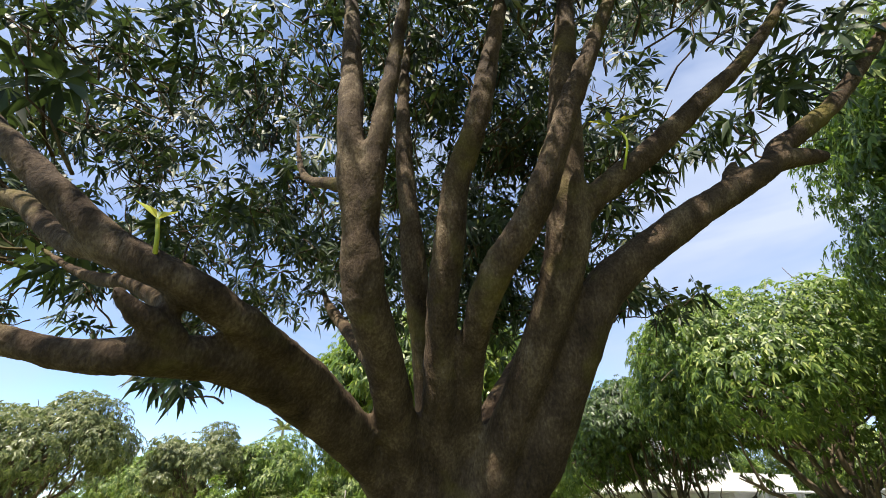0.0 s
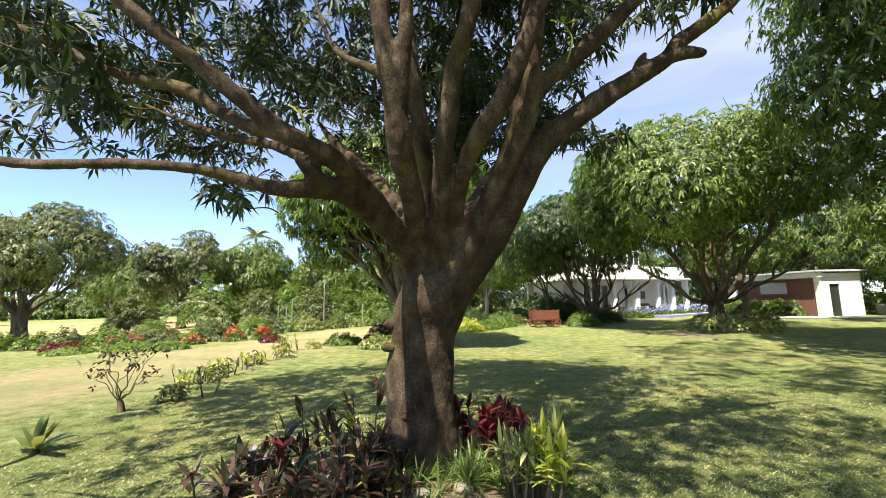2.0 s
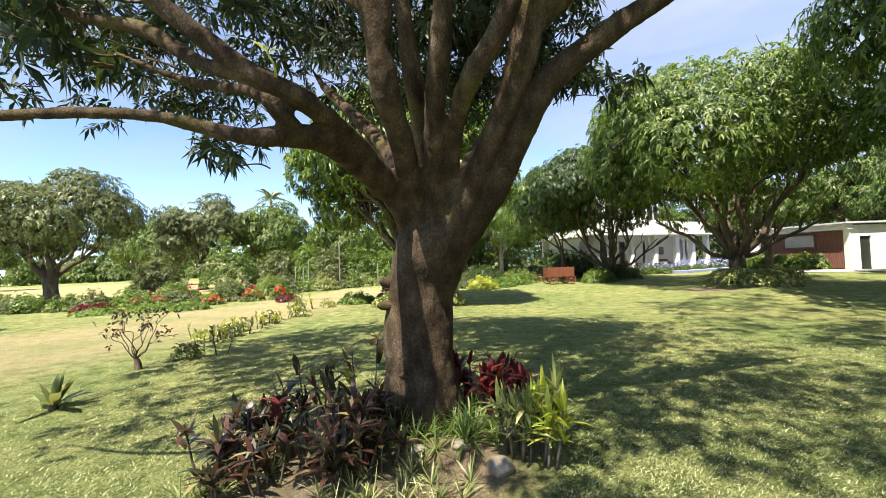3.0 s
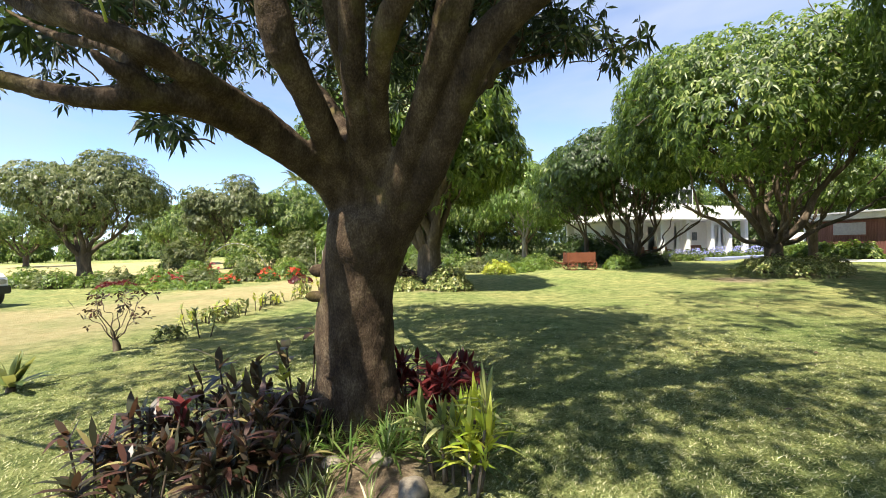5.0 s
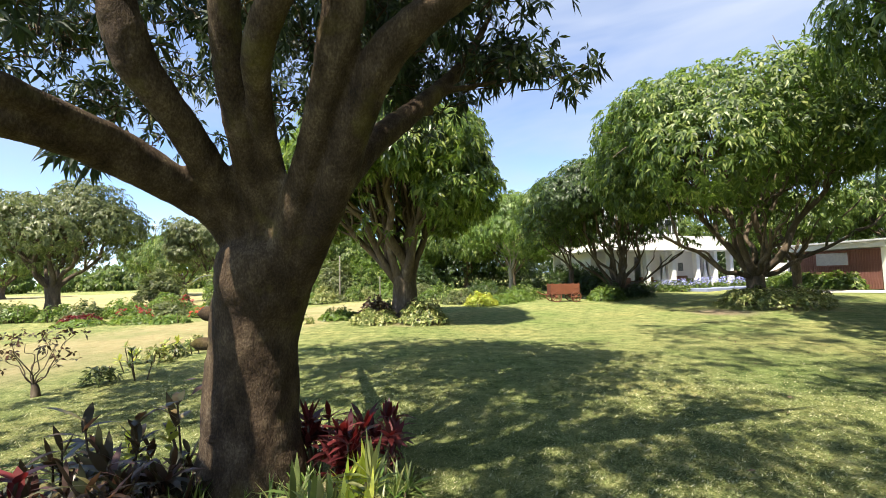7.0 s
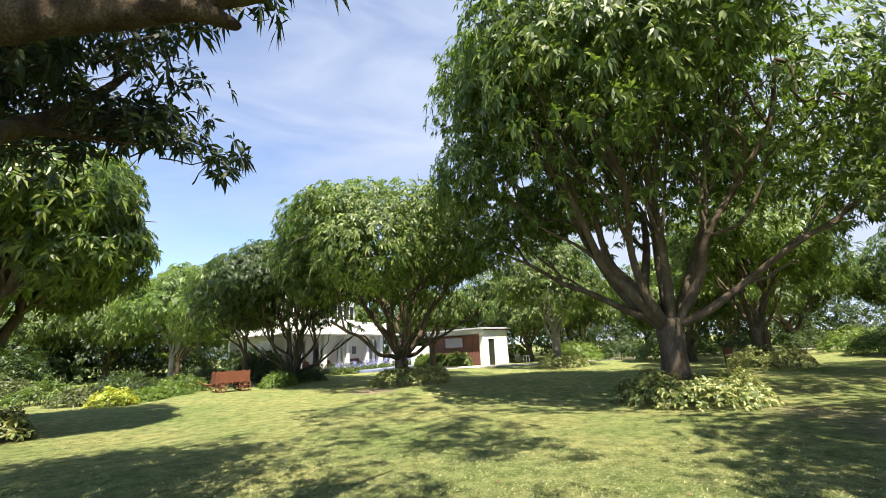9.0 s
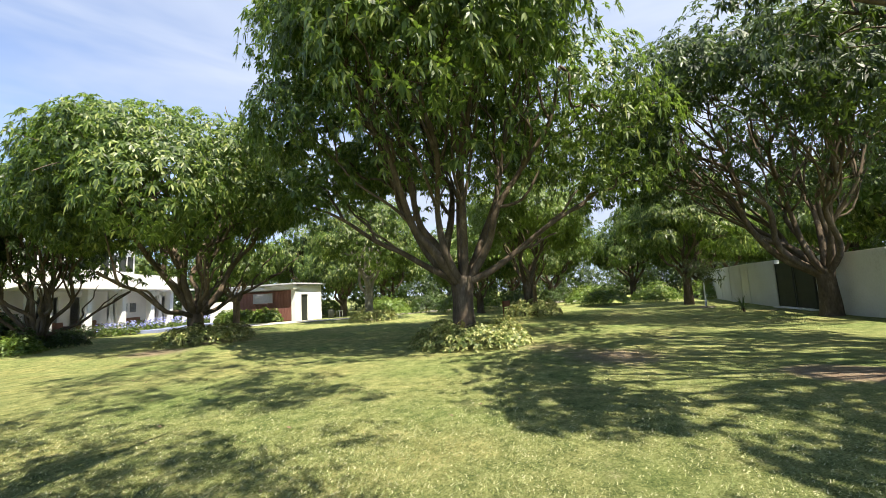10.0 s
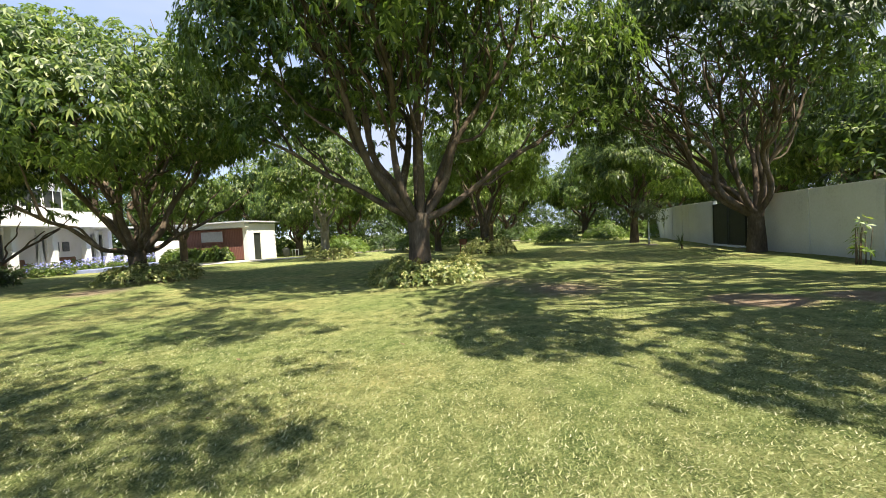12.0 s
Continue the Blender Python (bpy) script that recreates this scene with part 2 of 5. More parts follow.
def ground_mat():
    """Lawn with dry lane, worn earth patches and mown mottling."""
    m, n, l, b = mat("lawn")
    co = n.new("ShaderNodeTexCoord").outputs["Object"]
    big = noise_node(n, l, 0.42, 7, co, 0.62)
    mid = noise_node(n, l, 3.6, 9, co, 0.72)
    fin = noise_node(n, l, 38.0, 6, co, 0.8)
    add = n.new("ShaderNodeMix")
    add.inputs["Factor"].default_value = 0.5
    l.new(mid.outputs["Fac"], add.inputs["A"])
    l.new(fin.outputs["Fac"], add.inputs["B"])
    green = ramp_node(n, [(0.36, (0.040, 0.056, 0.017)), (0.46, (0.168, 0.20, 0.072)), (0.55, (0.325, 0.335, 0.135)), (0.66, (0.56, 0.54, 0.30))])
    dry = ramp_node(n, [(0.28, (0.20, 0.17, 0.085)), (0.5, (0.36, 0.31, 0.165)), (0.72, (0.50, 0.44, 0.27))])
    earth = ramp_node(n, [(0.3, (0.14, 0.10, 0.07)), (0.5, (0.27, 0.205, 0.145)), (0.7, (0.48, 0.40, 0.31))])
    for r in (green, dry, earth):
        l.new(add.outputs["Result"], r.inputs["Fac"])
    at = n.new("ShaderNodeAttribute")
    at.attribute_name = "dryness"
    at2 = n.new("ShaderNodeAttribute")
    at2.attribute_name = "bare"

    def masked(attr, lo, hi, gain):
        s = n.new("ShaderNodeMath")
        s.operation = "MULTIPLY_ADD"
        s.inputs[1].default_value = gain
        l.new(mid.outputs["Fac"], s.inputs[0])
        l.new(attr.outputs["Fac"], s.inputs[2])
        mr = n.new("ShaderNodeMapRange")
        mr.inputs["From Min"].default_value = lo
        mr.inputs["From Max"].default_value = hi
        l.new(s.outputs["Value"], mr.inputs["Value"])
        return mr.outputs["Result"]

    m1 = n.new("ShaderNodeMix")
    m1.data_type = "RGBA"
    l.new(masked(at, 0.55, 1.0, 0.6), m1.inputs["Factor"])
    l.new(green.outputs["Color"], m1.inputs["A"])
    l.new(dry.outputs["Color"], m1.inputs["B"])
    m2 = n.new("ShaderNodeMix")
    m2.data_type = "RGBA"
    l.new(masked(at2, 0.70, 1.0, 0.6), m2.inputs["Factor"])
    l.new(m1.outputs["Result"], m2.inputs["A"])
    l.new(earth.outputs["Color"], m2.inputs["B"])
    m3 = n.new("ShaderNodeMix")
    m3.data_type = "RGBA"
    m3.blend_type = "MULTIPLY"
    m3.inputs["Factor"].default_value = 0.85
    tone = ramp_node(n, [(0.34, (0.68, 0.84, 0.62)), (0.5, (0.98, 1.0, 0.90)), (0.66, (1.25, 1.12, 1.05))])
    l.new(big.outputs["Fac"], tone.inputs["Fac"])
    l.new(m2.outputs["Result"], m3.inputs["A"])
    l.new(tone.outputs["Color"], m3.inputs["B"])
    l.new(m3.outputs["Result"], b.inputs["Base Color"])
    bp = n.new("ShaderNodeBump")
    bp.inputs["Strength"].default_value = 1.0
    bp.inputs["Distance"].default_value = 0.06
    l.new(fin.outputs["Fac"], bp.inputs["Height"])
    l.new(bp.outputs["Normal"], b.inputs["Normal"])
    b.inputs["Roughness"].default_value = 0.95
    b.inputs["Specular IOR Level"].default_value = 0.15
    return m


LAWN = ground_mat()

# ---- mesh helpers ----
rng = np.random.default_rng(7)
_n = np.linalg.norm


def unit(a):
    return a / np.maximum(_n(a, axis=-1, keepdims=True), 1e-9)


def quick_mesh(name, V, Q, smooth=False):
    """A mesh from arrays: V vertices, Q faces that all have the same count of corners."""
    me = bpy.data.meshes.new(name)
    V, Q = np.asarray(V, np.float32), np.asarray(Q, np.int32)
    k = Q.shape[1]
    me.vertices.add(len(V))
    me.vertices.foreach_set("co", V.ravel())
    me.loops.add(Q.size)
    me.loops.foreach_set("vertex_index", Q.ravel())
    me.polygons.add(len(Q))
    me.polygons.foreach_set("loop_start", np.arange(len(Q), dtype=np.int32) * k)
    if smooth:
        me.polygons.foreach_set("use_smooth", np.ones(len(Q), dtype=bool))
    me.update(calc_edges=True)
    return me


def put(name, me, material, parent=None, label=""):
    ob = new(name, me)
    if material is not None:
        me.materials.append(material)
    if parent is not None:
        ob.parent = parent
    return tagged(ob, label)


def merge(parts):
    vs, qs, o = [], [], 0
    for V, Q in parts:
        vs.append(V)
        qs.append(Q + o)
        o += len(V)
    return np.concatenate(vs), np.concatenate(qs)


def smooth_line(pts, per=5):
    """Catmull-Rom through rows of (x, y, z, radius)."""
    p = np.array(pts, float)
    p = np.vstack([2 * p[0] - p[1], p, 2 * p[-1] - p[-2]])
    out = []
    for i in range(1, len(p) - 2):
        for t in np.linspace(0, 1, per, endpoint=False):
            a, b, c, d = p[i - 1:i + 3]
            out.append(0.5 * (2 * b + (c - a) * t + (2 * a - 5 * b + 4 * c - d) * t * t + (3 * b - a - 3 * c + d) * t ** 3))
    out.append(p[-2])
    out = np.array(out)
    out[:, 3] = np.maximum(out[:, 3], 0.004)
    return out


def tube(pts, seg=8, per=5, lump=0.0, seed=0):
    """A tapering limb along rows of (x, y, z, radius)."""
    L = smooth_line(pts, per)
    P, R = L[:, :3], L[:, 3]
    T = unit(np.gradient(P, axis=0))
    u = np.cross(T[0], [0.3, 0.9, 0.2])
    u /= _n(u)
    ang = np.linspace(0, 2 * np.pi, seg, endpoint=False)
    r = np.random.default_rng(seed)
    ph = r.uniform(0, 6.28, 4)
    V = []
    for i in range(len(P)):
        u = u - T[i] * (u @ T[i])
        u /= _n(u)
        w = np.cross(T[i], u)
        k = 1 + lump * (np.sin(3 * ang + ph[0] + i * 0.25) * 0.5 + np.sin(5 * ang + ph[1] - i * 0.4) * 0.3 + np.sin(2 * ang + ph[2] + i * 0.7) * 0.5)
        V.append(P[i] + R[i] * k[:, None] * (np.cos(ang)[:, None] * u + np.sin(ang)[:, None] * w))
    V.append(np.repeat(P[-1][None], seg, 0) + T[-1] * R[-1] * 0.6)
    V.insert(0, np.repeat(P[0][None], seg, 0) - T[0] * R[0] * 0.3)
    V = np.concatenate(V)
    n = len(P) + 2
    i, j = np.meshgrid(np.arange(n - 1), np.arange(seg), indexing="ij")
    i, j = i.ravel(), j.ravel()
    Q = np.stack([i * seg + j, i * seg + (j + 1) % seg, (i + 1) * seg + (j + 1) % seg, (i + 1) * seg + j], 1)
    return V, Q


def box_arr(x0, x1, y0, y1, z0, z1):
    V = np.array([(x, y, z) for z in (z0, z1) for x, y in ((x0, y0), (x1, y0), (x1, y1), (x0, y1))], float)
    Q = np.array([(0, 3, 2, 1), (4, 5, 6, 7), (0, 1, 5, 4), (1, 2, 6, 5), (2, 3, 7, 6), (3, 0, 4, 7)])
    return V, Q


def box_mesh(name, x0, x1, y0, y1, z0, z1, bevel=0.0):
    """A bevelled box as a mesh."""
    bm = bmesh.new()
    bmesh.ops.create_cube(bm, size=1.0)
    for v in bm.verts:
        v.co = Vector((x0 + (v.co.x + 0.5) * (x1 - x0), y0 + (v.co.y + 0.5) * (y1 - y0), z0 + (v.co.z + 0.5) * (z1 - z0)))
    if bevel:
        bmesh.ops.bevel(bm, geom=bm.edges[:], offset=bevel, segments=2, affect="EDGES")
    me = bpy.data.meshes.new(name)
    bm.to_mesh(me)
    bm.free()
    return me


def whorls(P, A, leaves, length, width, droop, rand, fine=False, spread=(55, 105)):
    """Rosettes of blades at places P, opening round axes A."""
    n = len(P)
    P, A = np.repeat(P, leaves, 0), np.repeat(unit(A), leaves, 0)
    m = n * leaves
    ref = np.where(np.abs(A[:, 2:3]) > 0.9, np.array([[1.0, 0, 0]]), np.array([[0, 0, 1.0]]))
    u = unit(np.cross(A, ref))
    w = np.cross(A, u)
    az = np.tile(np.arange(leaves) * 2.4, n) + np.repeat(rand.uniform(0, 6.28, n), leaves) + rand.normal(0, 0.25, m)
    th = np.radians(rand.uniform(spread[0], spread[1], m))
    d = A * np.cos(th)[:, None] + (u * np.cos(az)[:, None] + w * np.sin(az)[:, None]) * np.sin(th)[:, None]
    Ln = (length * rand.uniform(0.65, 1.2, m))[:, None]
    Wd = width * rand.uniform(0.75, 1.2, m)[:, None]
    down = np.array([[0, 0, -1.0]])
    side = unit(np.cross(d, A) + rand.normal(0, 0.25, (m, 3)))
    side = unit(side - d * np.sum(side * d, 1, keepdims=True))
    up = np.cross(side, d)
    dr = droop * rand.uniform(0.4, 1.4, m)[:, None]
    base = P + d * Ln * 0.04
    mid = P + d * Ln * 0.5 + down * Ln * dr * 0.22
    tip = P + d * Ln * 0.96 + down * Ln * dr
    lf, rt = mid + side * Wd * 0.5 + up * Wd * 0.12, mid - side * Wd * 0.5 + up * Wd * 0.12
    k = np.arange(m)[:, None]
    if fine:
        c = mid - up * Wd * 0.06
        V = np.stack([base, rt, tip, lf, c], 1).reshape(-1, 3)
        Q = np.concatenate([k * 5 + np.array([[0, 1, 2, 4]]), k * 5 + np.array([[0, 4, 2, 3]])])
    else:
        V = np.stack([base, rt, tip, lf], 1).reshape(-1, 3)
        Q = k * 4 + np.array([[0, 1, 2, 3]])
    return V, Q


def empty(name, x, y, z=0.0):
    e = new(name)
    e.empty_display_size = 0.2
    e.location = (x, y, z)
    return e


# ---- lie of the land ----
def land(x, y):
    x, y = np.asarray(x, float), np.asarray(y, float)
    h = 0.04 * np.sin(x * 0.31 + 1) * np.sin(y * 0.27) + 0.02 * np.sin(x * 0.9 + y * 0.7)
    h = h * np.clip((np.hypot(x - 1, y - 1) - 2) / 6, 0, 1)
    for cx, cy, r, k in ((12.2, 18.9, 2.4, 0.06), (13.4, 6.9, 2.4, 0.04), (-0.4, 4.75, 1.8, 0.08), (-1.0, 15.6, 2.0, 0.10), (23.5, 18.8, 2.2, 0.06)):
        h = h + k * np.exp(-((x - cx) ** 2 + (y - cy) ** 2) / r ** 2)
    return h


def lz(x, y):
    return float(land(x, y))


def seg_dist(x, y, pts):
    best = np.full(np.shape(x), 1e9)
    for (ax, ay), (bx, by) in zip(pts[:-1], pts[1:]):
        t = np.clip(((x - ax) * (bx - ax) + (y - ay) * (by - ay)) / ((bx - ax) ** 2 + (by - ay) ** 2), 0, 1)
        best = np.minimum(best, np.hypot(x - ax - t * (bx - ax), y - ay - t * (by - ay)))
    return best


LANE = [(-60, 0), (-22, 7.5), (-9, 9.6), (-6.2, 17), (-4.5, 24)]
BARE = ((10.3, -0.8, 0.9, 0.8), (10.7, -2.4, 0.8, 0.7), (11.6, 2.6, 1.6, 0.55), (12.6, 4.2, 2.0, 0.4), (8.3, 2.6, 0.9, 0.3), (9.6, 16.4, 1.6, 0.55), (12.4, 17.6, 2.6, 0.45),
        (-0.6, 4.2, 1.3, 0.75), (-1.0, 15.3, 1.8, 0.5), (5.6, 1.9, 0.5, 0.35), (14.5, 1.5, 2.0, 0.35), (23.5, 18, 2.0, 0.4), (26, -3.0, 2.5, 0.4))
GX = np.unique(np.concatenate([np.linspace(-1500, -70, 14), np.linspace(-70, -14, 42), np.linspace(-14, 24, 190), np.linspace(24, 70, 50), np.linspace(70, 1500, 14)]))
GY = np.unique(np.concatenate([np.linspace(-1500, -40, 12), np.linspace(-40, -8, 26), np.linspace(-8, 26, 170), np.linspace(26, 70, 50), np.linspace(70, 1500, 16)]))
gxx, gyy = np.meshgrid(GX, GY)
gV = np.stack([gxx.ravel(), gyy.ravel(), land(gxx, gyy).ravel()], 1)
gi, gj = np.meshgrid(np.arange(len(GY) - 1), np.arange(len(GX) - 1), indexing="ij")
gi, gj, gw = gi.ravel(), gj.ravel(), len(GX)
gme = quick_mesh("ground", gV, np.stack([gi * gw + gj, gi * gw + gj + 1, (gi + 1) * gw + gj + 1, (gi + 1) * gw + gj], 1), True)
dry = np.clip(1.15 - seg_dist(gV[:, 0], gV[:, 1], LANE) / 4.2, 0, 0.85)
dry = np.maximum(dry, np.where((gV[:, 0] < -16) & (gV[:, 1] > 25) & (gV[:, 1] < 62), 0.95, 0))
dry = np.maximum(dry, 0.30 * np.exp(-((gV[:, 0] + 4) ** 2 + (gV[:, 1] - 26) ** 2) / 90))
dry = np.maximum(dry, 0.22 * np.exp(-((gV[:, 0] - 6) ** 2 + (gV[:, 1] - 14) ** 2) / 40))
bare = np.zeros(len(gV))
for bx, by, br, bk in BARE:
    bare = np.maximum(bare, 1.35 * bk * np.exp(-((gV[:, 0] - bx) ** 2 + (gV[:, 1] - by) ** 2) / br ** 2))
for nm, vals in (("dryness", dry), ("bare", bare)):
    a = gme.attributes.new(nm, "FLOAT", "POINT")
    a.data.foreach_set("value", vals.astype(np.float32))
tagged(put("ground", gme, LAWN), "mown green lawn with dry tan lane and worn earth patches", "lawn", kind="structure")

# far hill on the horizon, distance haze painted into its blue colour
hx = np.linspace(-520, 260, 60)
hh = 9 + 9 * np.abs(np.sin(hx * 0.011 + 0.6)) + 4 * np.sin(hx * 0.031)
hV = np.concatenate([np.stack([hx, np.full(60, 700.0), np.full(60, -2.0)], 1), np.stack([hx, np.full(60, 760.0), hh], 1), np.stack([hx, np.full(60, 900.0), np.full(60, -2.0)], 1)])
hi = np.arange(59)
hQ = np.concatenate([np.stack([hi, hi + 1, hi + 61, hi + 60], 1), np.stack([hi + 60, hi + 61, hi + 121, hi + 120], 1)])
tagged(put("backdrop", quick_mesh("backdrop", hV, hQ, True), HILL), "hills along the far horizon with haze painted in as blue", "hills", kind="structure")


# ---- trees ----
def limb_line(r, a, b, r0, r1, sag=0.0, wob=0.15):
    """Rows along a bowed limb from a to b."""
    a, b = np.array(a), np.array(b)
    d = _n(b - a)
    rows = []
    off = r.normal(0, wob * d * 0.35, (6, 3))
    for i, t in enumerate(np.linspace(0, 1, 6)):
        p = a + (b - a) * t + off[i] * (t * (1 - t) * 2.2)
        p[2] += sag * d * (t * (1 - t)) * 2
        rows.append((*p, r0 + (r1 - r0) * t ** 0.8))
    return rows


def crown_points(r, c, rad, count, zmin, lobes, lobe_r, fill=0.12):
    """Places and outward axes on a lumpy, open-bottomed crown."""
    c, rad = np.array(c, float), np.array(rad, float)
    d = unit(r.normal(0, 1, (lobes * 3, 3)))
    d = d[d[:, 2] > -0.35][:lobes]
    C = c + d * rad * r.uniform(0.62, 0.86, (len(d), 1))
    R = lobe_r * r.uniform(0.7, 1.3, len(d)) * rad.mean()
    per = int(2.3 * count / len(d))
    P, A = [], []
    for cc, rr in zip(C, R):
        v = unit(r.normal(0, 1, (per, 3)))
        flat = np.array([1.0, 1.0, 0.75])
        p = cc + v * rr * flat * r.uniform(0.78, 1.06, (per, 1))
        out = (p - c) / rad
        keep = (_n(out, axis=1) > 0.58) & ((v * unit(out)).sum(1) > -0.5) & (p[:, 2] > zmin + r.uniform(0, 0.7, per))
        P.append(p[keep])
        A.append((v * 0.8 + unit(out) * 0.5 + np.array([0, 0, 0.25]))[keep])
    k = int(count * fill)
    v = unit(r.normal(0, 1, (k, 3)))
    p = c + v * rad * r.uniform(0.45, 0.9, (k, 1))
    keep = p[:, 2] > zmin + 0.4
    P.append(p[keep])
    A.append(v[keep] + np.array([0, 0, 0.3]))
    return np.concatenate(P), np.concatenate(A), C


def tree(name, label, x, y, fork, r0, c, rad, count, seed, leaf, bark=None, limbs=6, zmin=2.0, lobes=26, lobe_r=0.36,
         length=0.22, width=0.074, leaves=10, category="tree", group="", lean=(0, 0), seg=8, fill=0.12, twigs=3, low=()):
    """A tree: trunk with root flare, bowed limbs with branches, lumpy crown of leaf rosettes. c and rad are given from the foot."""
    r = np.random.default_rng(seed)
    bark = bark or BARK_FAR
    root = tagged(empty(name, x, y, lz(x, y)), label, category, group)
    top = np.array([lean[0], lean[1], fork])
    rows = [(0, 0, -0.1, r0 * 1.5), (0, 0, 0.12, r0 * 1.22), (lean[0] * 0.3, lean[1] * 0.3, fork * 0.4, r0), (lean[0] * 0.7, lean[1] * 0.7, fork * 0.8, r0 * 0.98), (*top, r0 * 1.0)]
    put("trunk", quick_mesh("trunk", *tube(rows, seg + 4, 4, 0.10, seed), True), bark, root)
    c, rad = np.array(c, float), np.array(rad, float)
    P, A, C = crown_points(r, c, rad, count, zmin, lobes, lobe_r, fill)
    order = r.permutation(len(C))
    ends = C[order]
    for i in range(limbs):
        az = 6.283 * (i + r.uniform(-0.3, 0.3)) / limbs
        el = r.uniform(0.25, 0.75) if i % 3 else r.uniform(0.8, 1.2)
        b = c + rad * 0.62 * np.array([np.cos(az) * np.cos(el), np.sin(az) * np.cos(el), np.sin(el) * 0.9 - 0.15])
        a = top + np.array([np.cos(az), np.sin(az), 0]) * r0 * 0.35 - np.array([0, 0, r0 * 0.7])
        main = limb_line(r, a, b, r0 * r.uniform(0.36, 0.52), r0 * 0.13, -0.10, 0.20)
        parts = [tube(main, seg, 4, 0.08, seed + i)]
        near = ends[np.argsort(_n(ends - b, axis=1))[:twigs + 2]]
        for j, e in enumerate(near):
            s = np.array(main[2 + j % 4][:3])
            line = limb_line(r, s, e, r0 * 0.16, 0.018, -0.05, 0.26)
            parts.append(tube(line, 5, 3, 0.05, seed + j))
            for q in range(2):
                s2 = np.array(line[3 + q][:3])
                parts.append(tube(limb_line(r, s2, e + r.normal(0, 0.16, 3) * rad, r0 * 0.09, 0.012, 0, 0.25), 4, 2))
        put("limb", quick_mesh("limb", *merge(parts), True), bark, root)
    for az, reach, rise, z0 in low:
        d = np.array([math.cos(az), math.sin(az), 0])
        a = d * r0 * 0.3 + np.array([0, 0, z0])
        rows = limb_line(r, a, d * reach + np.array([0, 0, z0 + rise]), r0 * 0.36, r0 * 0.12, -0.06, 0.14)
        parts = [tube(rows, seg, 4, 0.08, seed)]
        for j in (2, 3, 4):
            parts.append(tube(limb_line(r, np.array(rows[j][:3]), np.array(rows[j][:3]) + d * reach * 0.3 + r.normal(0, 0.4, 3) + [0, 0, 1.3], r0 * 0.16, 0.02, 0, 0.2), 6, 3))
        put("limb", quick_mesh("limb", *merge(parts), True), bark, root)
        if zmin > 4:
            p = np.array(rows[5][:3]) + r.normal(0, 1, (130, 3)) * [0.75, 0.75, 0.4] + [0, 0, 0.35]
            P, A = np.concatenate([P, p]), np.concatenate([A, p - np.array(rows[5][:3]) + [0, 0, 0.3]])
    put("crown", quick_mesh("crown", *whorls(P, A, leaves, length, width, 0.55, r)), leaf, root)
    return root


def bush(name, label, x, y, rx, ry, h, count, seed, leaf, length=0.13, width=0.055, leaves=6, category="shrub", group="", hole=0.0, stems=7):
    """A low leafy clump on short stems."""
    r = np.random.default_rng(seed)
    z0 = lz(x, y)
    root = tagged(empty(name, x, y, z0), label, category, group)
    az, rr = r.uniform(0, 6.28, count), np.sqrt(r.uniform(hole ** 2, 1, count))
    px, py = np.cos(az) * rr * rx, np.sin(az) * rr * ry
    t = (rr - (1 + hole) / 2) / ((1 - hole) / 2 + 1e-6)
    prof = np.sqrt(np.clip(1 - t ** 2, 0.03, 1)) if hole else np.sqrt(np.clip(1 - rr ** 2, 0.03, 1))
    lump = 0.75 + 0.25 * np.sin(az * 5 + seed) * np.sin(rr * 7 + az * 2)
    pz = h * prof * lump * r.uniform(0.25, 1.0, count) ** 0.6 + land(x + px, y + py) - z0
    P = np.stack([px, py, pz], 1)
    A = np.stack([np.cos(az) * rr * 0.7, np.sin(az) * rr * 0.7, np.full(count, 0.8)], 1) + r.normal(0, 0.35, (count, 3))
    for i in range(stems):
        a = r.uniform(0, 6.28)
        q = r.uniform(hole, 0.85)
        sx, sy = np.cos(a) * q * rx, np.sin(a) * q * ry
        g = lz(x + sx, y + sy) - z0
        put("stem", quick_mesh("stem", *tube([(sx, sy, g - 0.04, 0.018), (sx * 1.02, sy * 1.02, g + h * 0.3, 0.013), (sx * 1.08 + r.normal(0, .04), sy * 1.08, g + h * 0.65, 0.006)], 5, 2), True), BARK_FAR, root)
    put("foliage", quick_mesh("foliage", *whorls(P, A, leaves, length, width, 0.35, r)), leaf, root)
    return root

